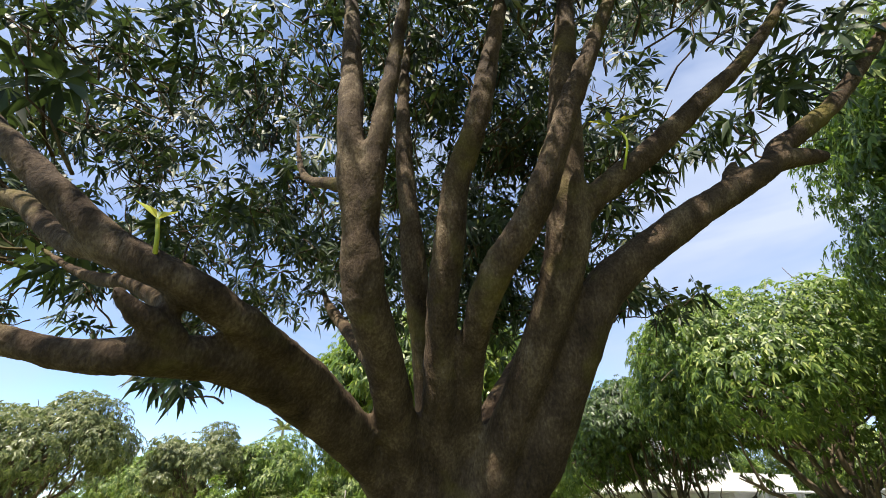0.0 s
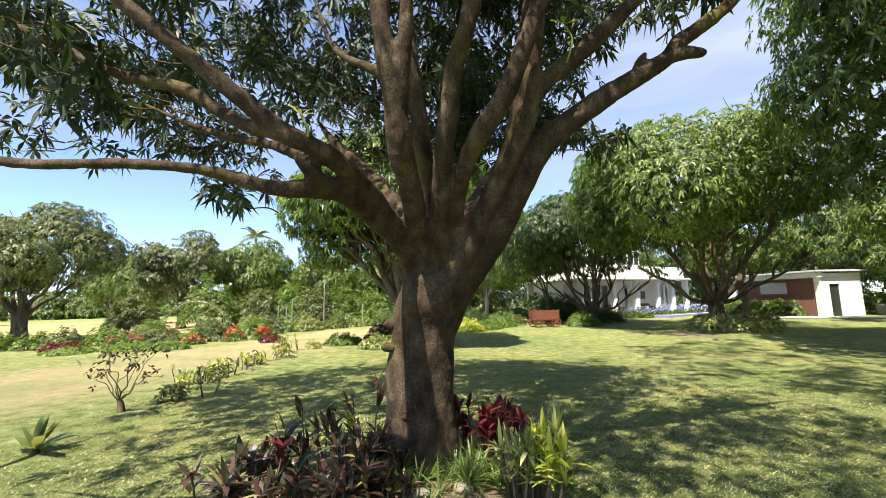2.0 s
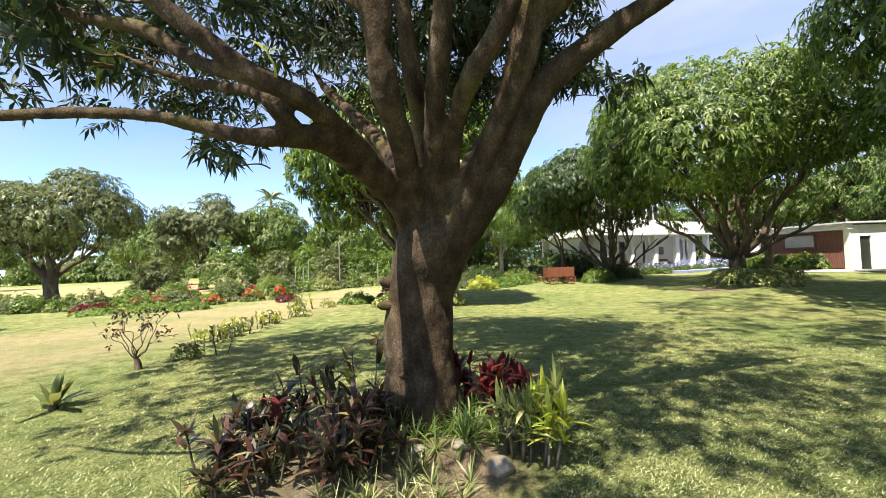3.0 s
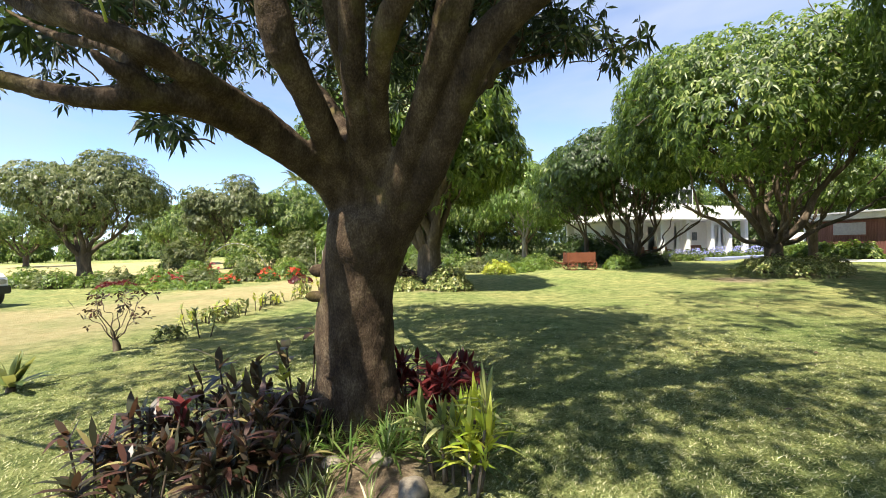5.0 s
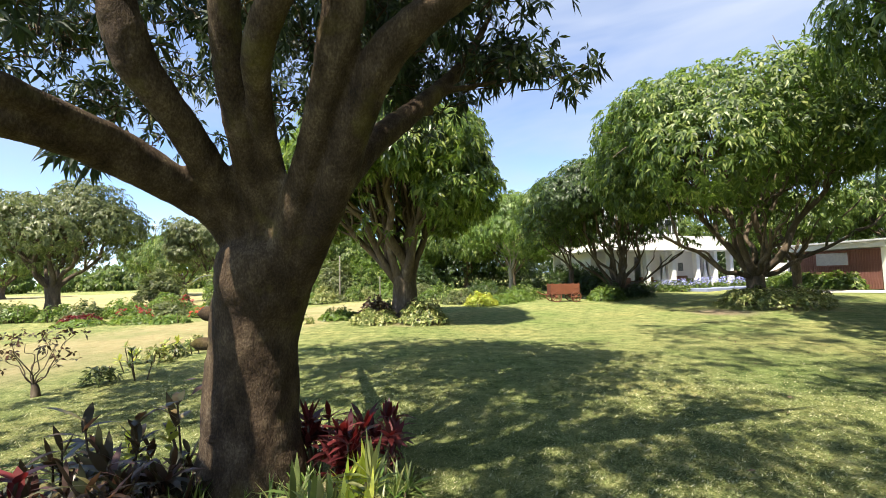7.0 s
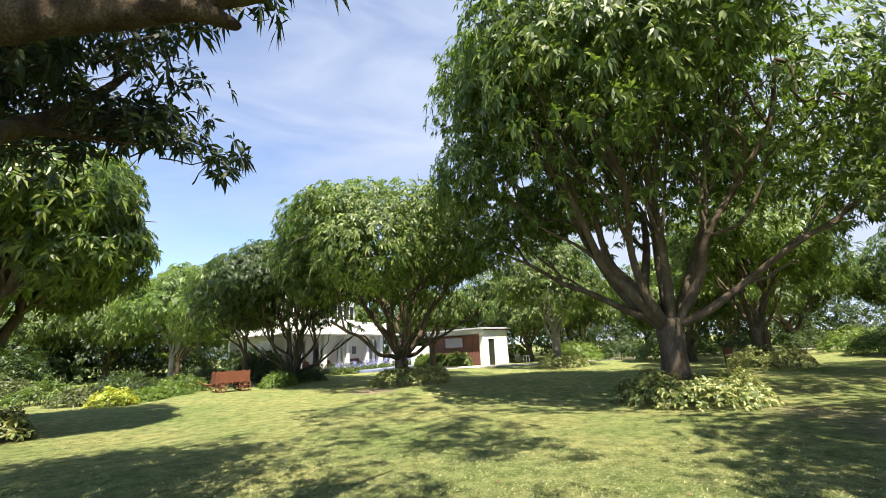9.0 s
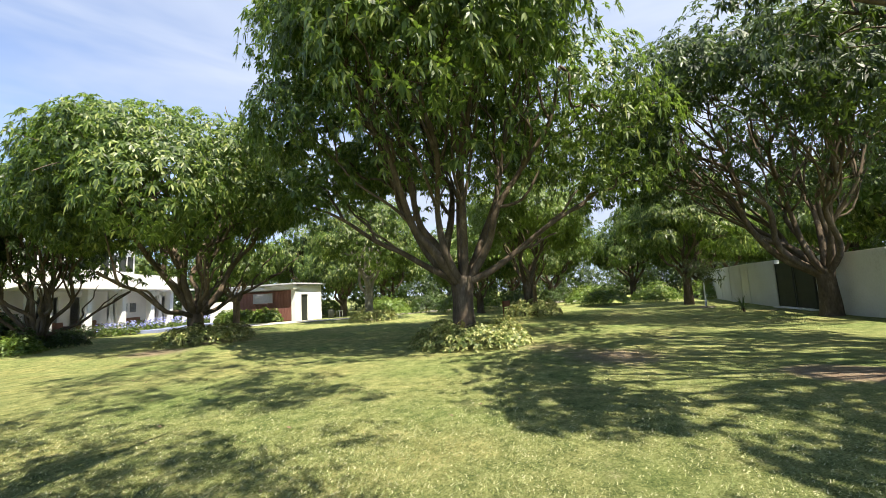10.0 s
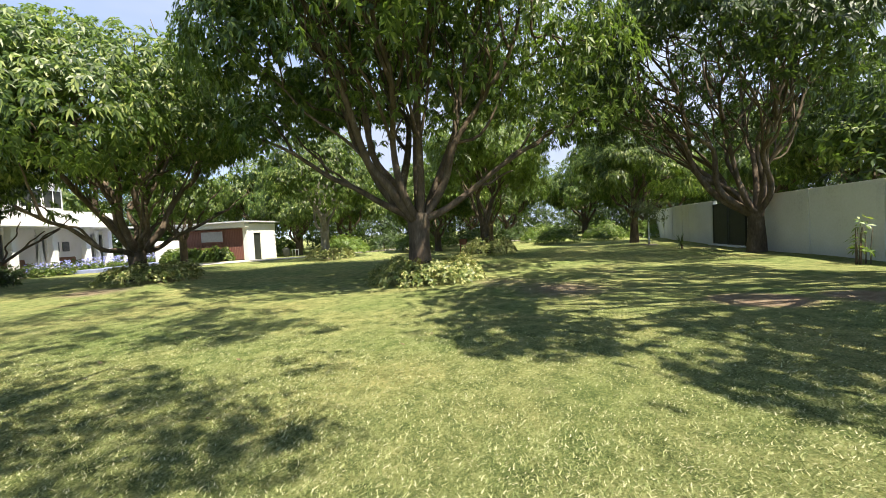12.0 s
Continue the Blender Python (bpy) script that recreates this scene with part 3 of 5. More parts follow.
# the great mango tree in the middle of the lawn
def main_tree():
    X, Y = -0.30, 4.75
    root = tagged(empty("mango_tree", X, Y, 0.05), "old mango tree with thick forked trunk and mottled dark bark", "tree")
    o = np.array([X, Y, 0.05, 0])

    wood = []

    def limb(rows, seed, seg=14, twig=(), slim=0.84):
        k = np.array([1, 1, 1, slim])
        wood.append(tube(np.array(rows) * k - o, seg, 6, 0.06, seed))
        for t in twig:
            wood.append(tube(np.array(t) * k - o, 8, 4, 0.06, seed + 3))

    trunk = [(-0.36, 4.80, -0.12, 0.52), (-0.35, 4.80, 0.10, 0.42), (-0.33, 4.79, 0.40, 0.335), (-0.31, 4.77, 0.9, 0.305), (-0.26, 4.74, 1.30, 0.30),
             (-0.19, 4.68, 1.55, 0.315), (-0.13, 4.63, 1.72, 0.29), (-0.11, 4.60, 1.85, 0.19), (-0.10, 4.58, 1.93, 0.05)]
    wood.append(tube(np.array(trunk) - o, 28, 7, 0.055, 3))
    for kx, ky, kz, kr in ((-0.59, 4.66, 1.33, 0.050), (-0.61, 4.62, 1.13, 0.042), (-0.42, 4.50, 0.55, 0.04)):
        k = tube(np.array([(kx + 0.12, ky + 0.03, kz, kr), (kx + 0.03, ky, kz, kr), (kx - 0.02, ky - 0.01, kz, kr * 0.85), (kx - 0.045, ky - 0.02, kz, kr * 0.3)]) - o, 12, 4, 0.12, 5)
        put("burl", quick_mesh("burl", *k, True), BARK, root)
    limb([(-0.26, 4.70, 1.60, 0.20), (-0.40, 4.48, 1.97, 0.145), (-0.64, 3.97, 2.21, 0.115), (-0.79, 3.56, 2.28, 0.105), (-0.93, 3.36, 2.25, 0.091), (-1.09, 3.28, 2.23, 0.071), (-1.27, 3.22, 2.26, 0.060), (-1.52, 3.15, 2.32, 0.050),
          (-1.91, 3.12, 2.35, 0.046), (-2.52, 3.10, 2.36, 0.042), (-3.3, 3.1, 2.5, 0.036), (-4.2, 3.2, 2.8, 0.02)], 11, slim=0.72,
         twig=[[(-0.86, 3.36, 2.30, 0.07), (-0.93, 3.24, 2.35, 0.055), (-0.98, 3.18, 2.40, 0.03)]])
    limb([(-0.48, 4.28, 2.12, 0.14), (-0.60, 3.94, 2.29, 0.115), (-0.73, 3.49, 2.40, 0.095), (-0.84, 3.28, 2.46, 0.085), (-1.06, 3.19, 2.56, 0.086), (-1.28, 3.12, 2.74, 0.077), (-1.51, 3.07, 2.93, 0.070), (-1.74, 3.04, 3.12, 0.066), (-2.3, 3.0, 3.6, 0.058), (-3.0, 3.0, 4.2, 0.045), (-3.6, 3.1, 4.7, 0.02)], 12, slim=0.72,
         twig=[[(-1.05, 3.20, 2.54, 0.064), (-1.36, 3.27, 2.66, 0.065), (-1.76, 3.35, 2.93, 0.064), (-2.19, 3.45, 3.07, 0.055), (-2.64, 3.53, 3.30, 0.052), (-3.12, 3.62, 3.57, 0.044), (-3.8, 3.8, 4.0, 0.02)],
               [(-0.88, 3.32, 2.39, 0.059), (-1.21, 3.47, 2.58, 0.052), (-1.56, 3.67, 2.72, 0.048), (-1.96, 3.86, 2.90, 0.038), (-2.6, 4.15, 3.25, 0.022)]])
    limb([(-0.22, 4.66, 1.65, 0.20), (-0.28, 4.48, 1.99, 0.135), (-0.34, 4.05, 2.42, 0.11), (-0.40, 3.81, 2.66, 0.121), (-0.43, 3.69, 2.99, 0.101), (-0.48, 3.62, 3.28, 0.091), (-0.52, 3.59, 3.64, 0.085), (-0.57, 3.61, 4.08, 0.078), (-0.7, 3.7, 5.0, 0.06), (-0.9, 3.8, 6.0, 0.025)], 13,
         twig=[[(-0.46, 3.64, 3.15, 0.052), (-0.67, 3.82, 3.36, 0.047), (-0.88, 4.00, 3.56, 0.038), (-1.07, 4.18, 3.90, 0.03), (-1.3, 4.4, 4.6, 0.015)],
               [(-0.41, 3.75, 2.82, 0.069), (-0.37, 3.63, 3.12, 0.071), (-0.34, 3.56, 3.40, 0.070), (-0.31, 3.53, 3.75, 0.062), (-0.25, 3.5, 4.6, 0.045), (-0.2, 3.5, 5.5, 0.02)]])
    limb([(-0.18, 4.70, 1.8, 0.15), (-0.18, 4.68, 2.10, 0.11), (-0.21, 4.52, 2.64, 0.095), (-0.26, 4.39, 3.03, 0.100), (-0.29, 4.31, 3.40, 0.084), (-0.34, 4.28, 3.85, 0.076), (-0.4, 4.3, 4.8, 0.06), (-0.4, 4.4, 5.9, 0.02)], 14)
    limb([(-0.14, 4.62, 1.7, 0.18), (-0.11, 4.48, 2.03, 0.135), (-0.09, 4.17, 2.50, 0.096), (-0.03, 3.95, 2.97, 0.10), (0.03, 3.86, 3.37, 0.09), (0.14, 3.79, 3.67, 0.089), (0.23, 3.76, 4.09, 0.08), (0.4, 3.75, 5.0, 0.06), (0.6, 3.8, 6.0, 0.025)], 15)
    limb([(-0.05, 4.64, 1.7, 0.18), (-0.01, 4.56, 1.99, 0.115), (0.06, 4.20, 2.45, 0.085), (0.17, 3.92, 2.74, 0.095), (0.39, 3.78, 3.05, 0.096), (0.52, 3.71, 3.34, 0.086), (0.68, 3.68, 3.75, 0.078), (0.84, 3.65, 4.11, 0.066), (1.2, 3.7, 5.0, 0.045), (1.5, 3.8, 5.8, 0.02)], 16)
    limb([(-0.12, 4.66, 1.5, 0.22), (0.04, 4.55, 1.80, 0.18), (0.28, 4.33, 2.26, 0.12), (0.46, 4.15, 2.65, 0.122), (0.60, 4.04, 3.04, 0.138), (0.64, 3.98, 3.42, 0.135), (0.69, 3.92, 3.80, 0.124), (0.75, 3.89, 4.24, 0.11), (0.9, 3.9, 5.1, 0.08), (1.1, 4.0, 6.2, 0.03)], 17,
         twig=[[(0.62, 4.02, 3.10, 0.090), (0.80, 4.01, 3.32, 0.099), (0.99, 4.00, 3.47, 0.095), (1.24, 3.98, 3.68, 0.090), (1.57, 3.95, 3.99, 0.077), (1.90, 3.93, 4.29, 0.062), (2.4, 3.9, 4.9, 0.045), (2.9, 3.8, 5.6, 0.02)]])
    limb([(-0.14, 4.72, 1.30, 0.22), (0.09, 4.62, 1.70, 0.185), (0.39, 4.42, 2.08, 0.14), (0.59, 4.27, 2.51, 0.148), (0.80, 4.19, 2.84, 0.137), (1.04, 4.18, 3.04, 0.123), (1.38, 4.16, 3.27, 0.109), (1.72, 4.14, 3.46, 0.094), (1.93, 4.13, 3.60, 0.085), (2.06, 4.17, 3.76, 0.081), (2.29, 4.15, 3.92, 0.077), (2.58, 4.14, 4.15, 0.066), (3.1, 4.1, 4.7, 0.05), (3.6, 4.0, 5.3, 0.02)], 18,
         twig=[[(1.90, 4.13, 3.58, 0.08), (2.05, 4.13, 3.63, 0.075), (2.22, 4.13, 3.63, 0.06), (2.27, 4.13, 3.64, 0.03)], [(1.60, 4.15, 3.40, 0.07), (1.70, 4.16, 3.58, 0.05), (1.75, 4.18, 3.66, 0.03)]])
    limb([(-0.02, 4.80, 1.8, 0.20), (0.10, 4.95, 2.1, 0.19), (0.38, 5.35, 2.65, 0.15), (0.72, 5.92, 3.2, 0.125), (0.98, 6.3, 3.6, 0.10), (1.25, 6.7, 4.1, 0.08), (1.6, 7.1, 4.9, 0.03)], 19,
         twig=[[(0.70, 5.9, 3.2, 0.09), (0.80, 6.02, 3.24, 0.075), (0.88, 6.1, 3.25, 0.05)], [(0.95, 6.2, 3.5, 0.05), (1.5, 6.6, 3.75, 0.035), (2.2, 6.9, 4.0, 0.02)]])
    limb([(-0.2, 4.85, 1.9, 0.16), (-0.7, 5.5, 2.8, 0.11), (-1.1, 6.0, 3.3, 0.09), (-1.6, 6.6, 3.9, 0.07), (-2.0, 7.2, 4.5, 0.02)], 20)
    trunk_ob = put("trunk", quick_mesh("trunk", *merge(wood), True), BARK, root)
    rm = trunk_ob.modifiers.new("grown_together", "REMESH")
    rm.mode, rm.voxel_size, rm.use_smooth_shade = "VOXEL", 0.018, True
    sm = trunk_ob.modifiers.new("smooth", "SMOOTH")
    sm.factor, sm.iterations = 0.5, 5
    lump = bpy.data.textures.new("bark_lumps", "CLOUDS")
    lump.noise_scale, lump.noise_depth = 0.10, 3
    dp = trunk_ob.modifiers.new("bark_relief", "DISPLACE")
    dp.texture, dp.strength, dp.mid_level = lump, 0.020, 0.5
    # leaf rosettes: clumps strung along outer limb ends, open below
    r = np.random.default_rng(21)
    cl = []
    for cx, cy, cz, rr, k in MAIN_CLUMPS:
        n = int(k)
        v = unit(r.normal(0, 1, (n, 3))) * (r.uniform(0.15, 1, (n, 1)) ** 0.5) * rr * np.array([1, 1, 0.62])
        cl.append((np.array([cx, cy, cz]) + v, v + np.array([0, 0, 0.15 * rr]) + r.normal(0, 0.1, (n, 3))))
    P = np.concatenate([a for a, _ in cl])
    A = np.concatenate([b for _, b in cl])
    put("crown", quick_mesh("crown", *whorls(P - o[:3], A, 9, 0.20, 0.048, 0.45, r, True)), LEAF_BACKLIT, root)
    tw = []
    for cx, cy, cz, rr, k in MAIN_CLUMPS:
        c = np.array([cx, cy, cz]) - o[:3]
        for q in range(3):
            e = c + unit(r.normal(0, 1, (1, 3)))[0] * rr * 0.85 * np.array([1, 1, 0.6])
            s = c * 0.86 + np.array([0, 0, 0.3]) + r.normal(0, 0.12, 3)
            tw.append(tube(limb_line(r, s, e, 0.010, 0.004, 0, 0.2), 4, 2))
    tagged(put("twig", quick_mesh("twig", *merge(tw), True), BARK, root), kind="stuff")
    # young shoots on the bark
    for sx, sy, sz, big in ((0.93, 3.86, 3.72, 0.6), (-0.95, 3.19, 2.66, 0.4)):
        P = np.array([[sx, sy, sz]]) - o[:3]
        put("young_shoot", quick_mesh("young_shoot", *whorls(P, np.array([[0.1, -0.3, 1.0]]), 5, 0.26 * big, 0.09 * big, 0.3, r, True, (25, 80))), LEAF_LIME, root, "fresh lime-green shoot")
        stem = tube(np.array([(sx + 0.02, sy + 0.05, sz - 0.5 * big, 0.008), (sx + 0.05, sy - 0.02, sz - 0.25 * big, 0.007), (sx, sy, sz, 0.006)]) - o, 5, 4)
        put("shoot_stem", quick_mesh("shoot_stem", *stem, True), LEAF_LIME, root)
    return root


def clump_table():
    """Leaf clumps of the great tree: a dome over the limbs, open below, with sprays hanging at its left and back, plus
    unseen high clumps added to shade the lawn.
    """
    r = np.random.default_rng(5)
    rows = []
    for i in range(250):
        az, q = r.uniform(0, 6.283), math.sqrt(r.uniform(0.0, 1.0))
        x, y = -1.3 + math.cos(az) * q * 4.4, 5.6 + math.sin(az) * q * 4.0
        z = 7.0 - 1.9 * q ** 2 - r.uniform(0, 1.2)
        if x > 2.4 or (x > 0.8 and z < 4.9):
            continue
        rows.append((x, y, z, r.uniform(0.4, 0.7), 12))
    for i in range(42):
        x = r.uniform(-5.8, -1.2)
        rows.append((x, r.uniform(4.6, 7.6), 3.8 + r.uniform(0.0, 1.6), r.uniform(0.3, 0.55), 11))
    for i in range(50):
        rows.append((r.uniform(-1.3, 1.5), r.uniform(5.8, 8.4), r.uniform(3.9, 5.8), r.uniform(0.3, 0.55), 12))
    for i in range(46):
        rows.append((r.uniform(-1.0, 2.2), r.uniform(4.4, 7.6), r.uniform(5.6, 7.4), r.uniform(0.4, 0.65), 13))
    # unseen high canopy, added only to shade the lawn to the right
    for i in range(140):
        x, y = r.uniform(-1.0, 4.6), r.uniform(-1.6, 5.6)
        far = math.hypot(x - 1.6, y - 1.6)
        z = max(6.3, 2.4 + far * 1.35) + r.uniform(0, 0.9)
        sx, sy = x + 0.25 * z, y + 0.52 * z
        if sx > 4.6 or (sx > 2.4 and sy < 3.3):
            continue
        rows.append((x, y, z, r.uniform(0.45, 0.7), 12))
    # more unseen clumps, added to cast shade further right
    for i in range(34):
        x, y = r.uniform(4.0, 6.0), r.uniform(1.0, 4.6)
        rows.append((x, y, 2.4 + math.hypot(x - 1.6, y - 1.6) * 1.35 + r.uniform(0.2, 0.8), r.uniform(0.4, 0.65), 12))
    for x, y, z in ((-2.4, 5.6, 2.85), (-2.8, 5.7, 2.95), (-2.6, 4.4, 3.3), (-3.2, 3.9, 3.5), (-2.4, 3.4, 3.3), (-2.9, 3.3, 3.6), (-3.6, 3.5, 3.8), (-2.0, 3.2, 3.6), (-3.3, 3.0, 3.3), (-2.7, 3.7, 3.0)):
        rows.append((x, y, z, 0.30, 9))
    for x, y, z in ((1.7, 6.6, 3.9), (2.0, 6.8, 4.0), (1.4, 6.4, 3.95), (1.3, 5.4, 4.4), (1.6, 5.0, 4.6), (2.0, 5.0, 4.75), (2.3, 4.3, 4.35), (2.6, 4.2, 4.55), (1.1, 6.0, 4.2), (1.7, 6.0, 4.5), (1.9, 5.6, 4.7), (2.9, 4.2, 4.8)):
        rows.append((x, y, z, 0.34, 12))
    # thin sprays that hang off the end of the right-hand limb
    for i in range(10):
        rows.append((r.uniform(1.2, 2.8), r.uniform(6.6, 7.6), r.uniform(3.9, 4.5), r.uniform(0.2, 0.32), 8))
    # unseen clumps far above the lawn, added for shade, with no limb below
    for i in range(44):
        x, y = r.uniform(3.0, 6.6), r.uniform(4.6, 8.0)
        rows.append((x, y, 2.4 + math.hypot(x - 1.7, y - 1.5) * 1.3 + r.uniform(0.1, 0.9), r.uniform(0.4, 0.65), 12))
    # gaps through which the sun reaches the trunk in flecks
    kept = []
    for i, (x, y, z, rad, k) in enumerate(rows):
        t = z - 1.0
        if math.hypot(x + 0.3 + 0.25 * t, y - 4.5 + 0.52 * t) < 0.95 and i % 3:
            continue
        kept.append((x, y, z, rad, k))
    return kept


MAIN_CLUMPS = clump_table()
main_tree()

MANGO = "broad mango tree with dense rounded green crown on the lawn"
tree("mango_tree", "mango tree with wide dome crown in a shrub ring", 12.3, 19.0, 1.35, 0.33, (-0.2, 0, 5.5), (5.8, 5.6, 4.4), 6000, 31, LEAF, low=((3.5, 4.4, 1.7, 1.0), (4.3, 3.0, 1.6, 1.1), (5.9, 3.6, 1.8, 1.1), (0.6, 3.2, 1.8, 1.2)), limbs=8, zmin=1.9, lobes=34, lobe_r=0.36)
tree("mango_tree", "dark many-stemmed mango tree in front of the white house", 9.5, 26.0, 0.6, 0.26, (-0.8, 0, 4.9), (4.0, 4.0, 3.3), 2600, 32, LEAF_DARK, low=((3.3, 3.0, 2.3, 0.4), (5.9, 3.2, 2.0, 0.4), (4.4, 2.0, 2.2, 0.4)), limbs=9, zmin=2.4, lobes=24)
tree("mango_tree", "slender mango tree behind the wooden cart", 7.4, 28.4, 1.7, 0.14, (-0.8, 0, 4.3), (2.9, 2.9, 2.8), 1700, 33, LEAF, limbs=5, zmin=2.3, lobes=18, length=0.27, width=0.07)
tree("mango_tree", "dense mango tree with bright dome crown and many bare inner branches", -1.1, 15.9, 1.5, 0.42, (-0.25, 0, 4.5), (3.75, 3.6, 3.05), 4600, 34, LEAF_BACK, limbs=13, zmin=1.7, lobes=34, lobe_r=0.34, fill=0.05, twigs=4)
tree("mango_tree", "tall mango tree with spreading limbs and high leafy crown", 13.9, 7.2, 2.0, 0.36, (0.3, 0.2, 7.6), (6.9, 6.9, 5.0), 7600, 35, LEAF, low=((2.0, 4.8, 2.7, 1.9), (5.1, 4.4, 2.6, 1.8)), limbs=9, zmin=4.2, lobes=54, lobe_r=0.31, fill=0.14, twigs=4)
# same mango leaf as the others; LEAF_DARK paints in this crown's shade
tree("mango_tree", "spreading mango tree beside the dark gate in the garden wall", 22.3, -3.75, 1.7, 0.30, (0.2, 1.4, 7.2), (7.2, 6.8, 4.2), 3800, 36, LEAF_DARK, limbs=13, zmin=3.7, lobes=54, lobe_r=0.28, fill=0.24, twigs=4)
tree("mango_tree", "large mango tree overhanging the garden wall", 13.2, -7.4, 2.6, 0.36, (-4.0, 3.7, 7.3), (6.4, 4.9, 3.2), 1900, 37, LEAF_DARK, limbs=15, zmin=4.2, lobes=32, lobe_r=0.28, fill=0.06, twigs=5)
tree("mango_tree", "mango tree with pale trunk in a shrub ring", 23.6, 18.9, 1.9, 0.28, (0, 0, 5.2), (3.5, 3.5, 3.4), 2000, 38, LEAF, BARK_PALE, limbs=7, zmin=2.4, lobes=24)
tree("mango_tree", "small mango tree beside the shed", 19.7, 27.0, 1.7, 0.22, (0, 0, 4.0), (3.0, 3.0, 1.9), 1300, 39, LEAF, limbs=7, zmin=2.5, lobes=18)
tree("mango_tree", "yellowish mango tree on the far lawn", 25.3, 8.6, 1.9, 0.28, (0, 0, 5.4), (3.6, 3.6, 3.4), 2200, 40, LEAF_YOUNG, limbs=7, zmin=2.6, lobes=24)
tree("mango_tree", MANGO, 36.0, 11.5, 1.8, 0.28, (0, 0, 5.4), (4.2, 4.2, 3.7), 2000, 41, LEAF, limbs=7, zmin=2.4, lobes=24, length=0.3, width=0.08)
tree("mango_tree", "mango tree at the foot of the garden wall", 33.4, 0.4, 1.8, 0.26, (0, 0, 5.2), (3.8, 3.8, 3.4), 2000, 42, LEAF, limbs=7, zmin=2.4, lobes=24, length=0.3, width=0.08)
tree("mango_tree", "slim mango tree with pale trunk beside the lawn path", 4.4, 37.0, 2.0, 0.17, (0.3, 0, 4.8), (3.8, 3.8, 3.4), 1700, 43, LEAF_YOUNG, BARK_PALE, limbs=5, zmin=2.3, lobes=20, length=0.3, width=0.08)
tree("field_tree", "grey-green field tree with open rounded crown", -21.7, 23.0, 1.6, 0.34, (0.2, 0, 4.3), (4.4, 4.2, 2.7), 2600, 44, LEAF_OLIVE, BARK_FAR, limbs=7, zmin=1.9, lobes=26, length=0.2, width=0.07, fill=0.2)
tree("field_tree", "grey-green leafy tree beyond the flower beds", -20.0, 34.0, 1.5, 0.30, (0, 0, 4.6), (3.0, 3.0, 3.3), 1800, 45, LEAF_OLIVE, limbs=6, zmin=1.0, lobes=24, length=0.22, width=0.08, fill=0.2)
SHARED = tree("garden_tree", "leafy green tree at the edge of the garden", -16.2, 37.5, 1.4, 0.28, (0, 0, 4.2), (3.6, 3.6, 3.1), 1300, 46, LEAF, limbs=6, zmin=0.8, lobes=24, leaves=8, length=0.32, width=0.11, fill=0.15, group="trees closing the garden")
for i, (sx, sy, k) in enumerate([(-11.5, 43, 1.0), (-5.5, 46, 0.9), (0.5, 49, 1.0), (5.5, 47, 1.1), (14, 50, 1.15), (22, 49, 1.15), (30, 42, 1.1), (33, 34, 1.15), (37, 27, 1.1), (42, 20, 1.2),
                                 (48, 13, 1.25), (52, 5, 1.2), (47, -1.0, 1.15), (30, 27, 0.95), (40, 36, 1.3), (55, 20, 1.4), (-31, 46, 1.0), (-37, 49, 0.9), (-58, 50, 1.1), (40, -9, 1.3), (30, -11, 1.3), (56, -4, 1.3), (60, 32, 1.5), (29.5, 13.5, 0.85)]):
    t = copy_thing(SHARED, pose(sx, sy, lz(sx, sy), 0, 0, i * 77))
    t.scale = (k, k, k * (0.9 + 0.2 * ((i * 7) % 5) / 4))


def palm():
    root = tagged(empty("palm_tree", -19.6, 46.0), "tall slender coconut palm beyond the garden", "palm")
    put("trunk", quick_mesh("trunk", *tube([(0.6, 0, -0.1, 0.2), (0.4, 0, 3, 0.15), (0.15, 0, 6.5, 0.13), (0, 0, 9.2, 0.12)], 9, 5, 0.05, 2), True), BARK_PALE, root)
    r = np.random.default_rng(9)
    for i in range(16):
        az, el = i * 2.4, r.uniform(-0.1, 1.1)
        d = np.array([math.cos(az) * math.cos(el), math.sin(az) * math.cos(el), math.sin(el)])
        side = np.cross(d, [0, 0, 1.0])
        side /= _n(side)
        L = r.uniform(2.0, 2.6)
        ts = np.linspace(0.08, 1, 26)
        P = np.array([[0, 0, 9.2]]) + d * (ts * L)[:, None] - np.array([[0, 0, 1]]) * (ts ** 2 * 1.3)[:, None]
        V, Q = [], []
        for j, p in enumerate(P):
            ln = 0.55 * (1 - 0.6 * ts[j])
            for s in (-1, 1):
                e = p + side * s * ln * 0.8 + d * ln * 0.4 - np.array([0, 0, ln * 0.55])
                w = d * 0.035
                o = len(V)
                V += [p - w, p + w, e + w * 0.2, e - w * 0.2]
                Q.append((o, o + 1, o + 2, o + 3))
        rib = tube([(*p, 0.03 * (1.1 - t)) for p, t in zip(P[::5], ts[::5])], 4, 2)
        put("frond", quick_mesh("frond", *merge([(np.array(V), np.array(Q)), rib])), LEAF_OLIVE, root)


palm()


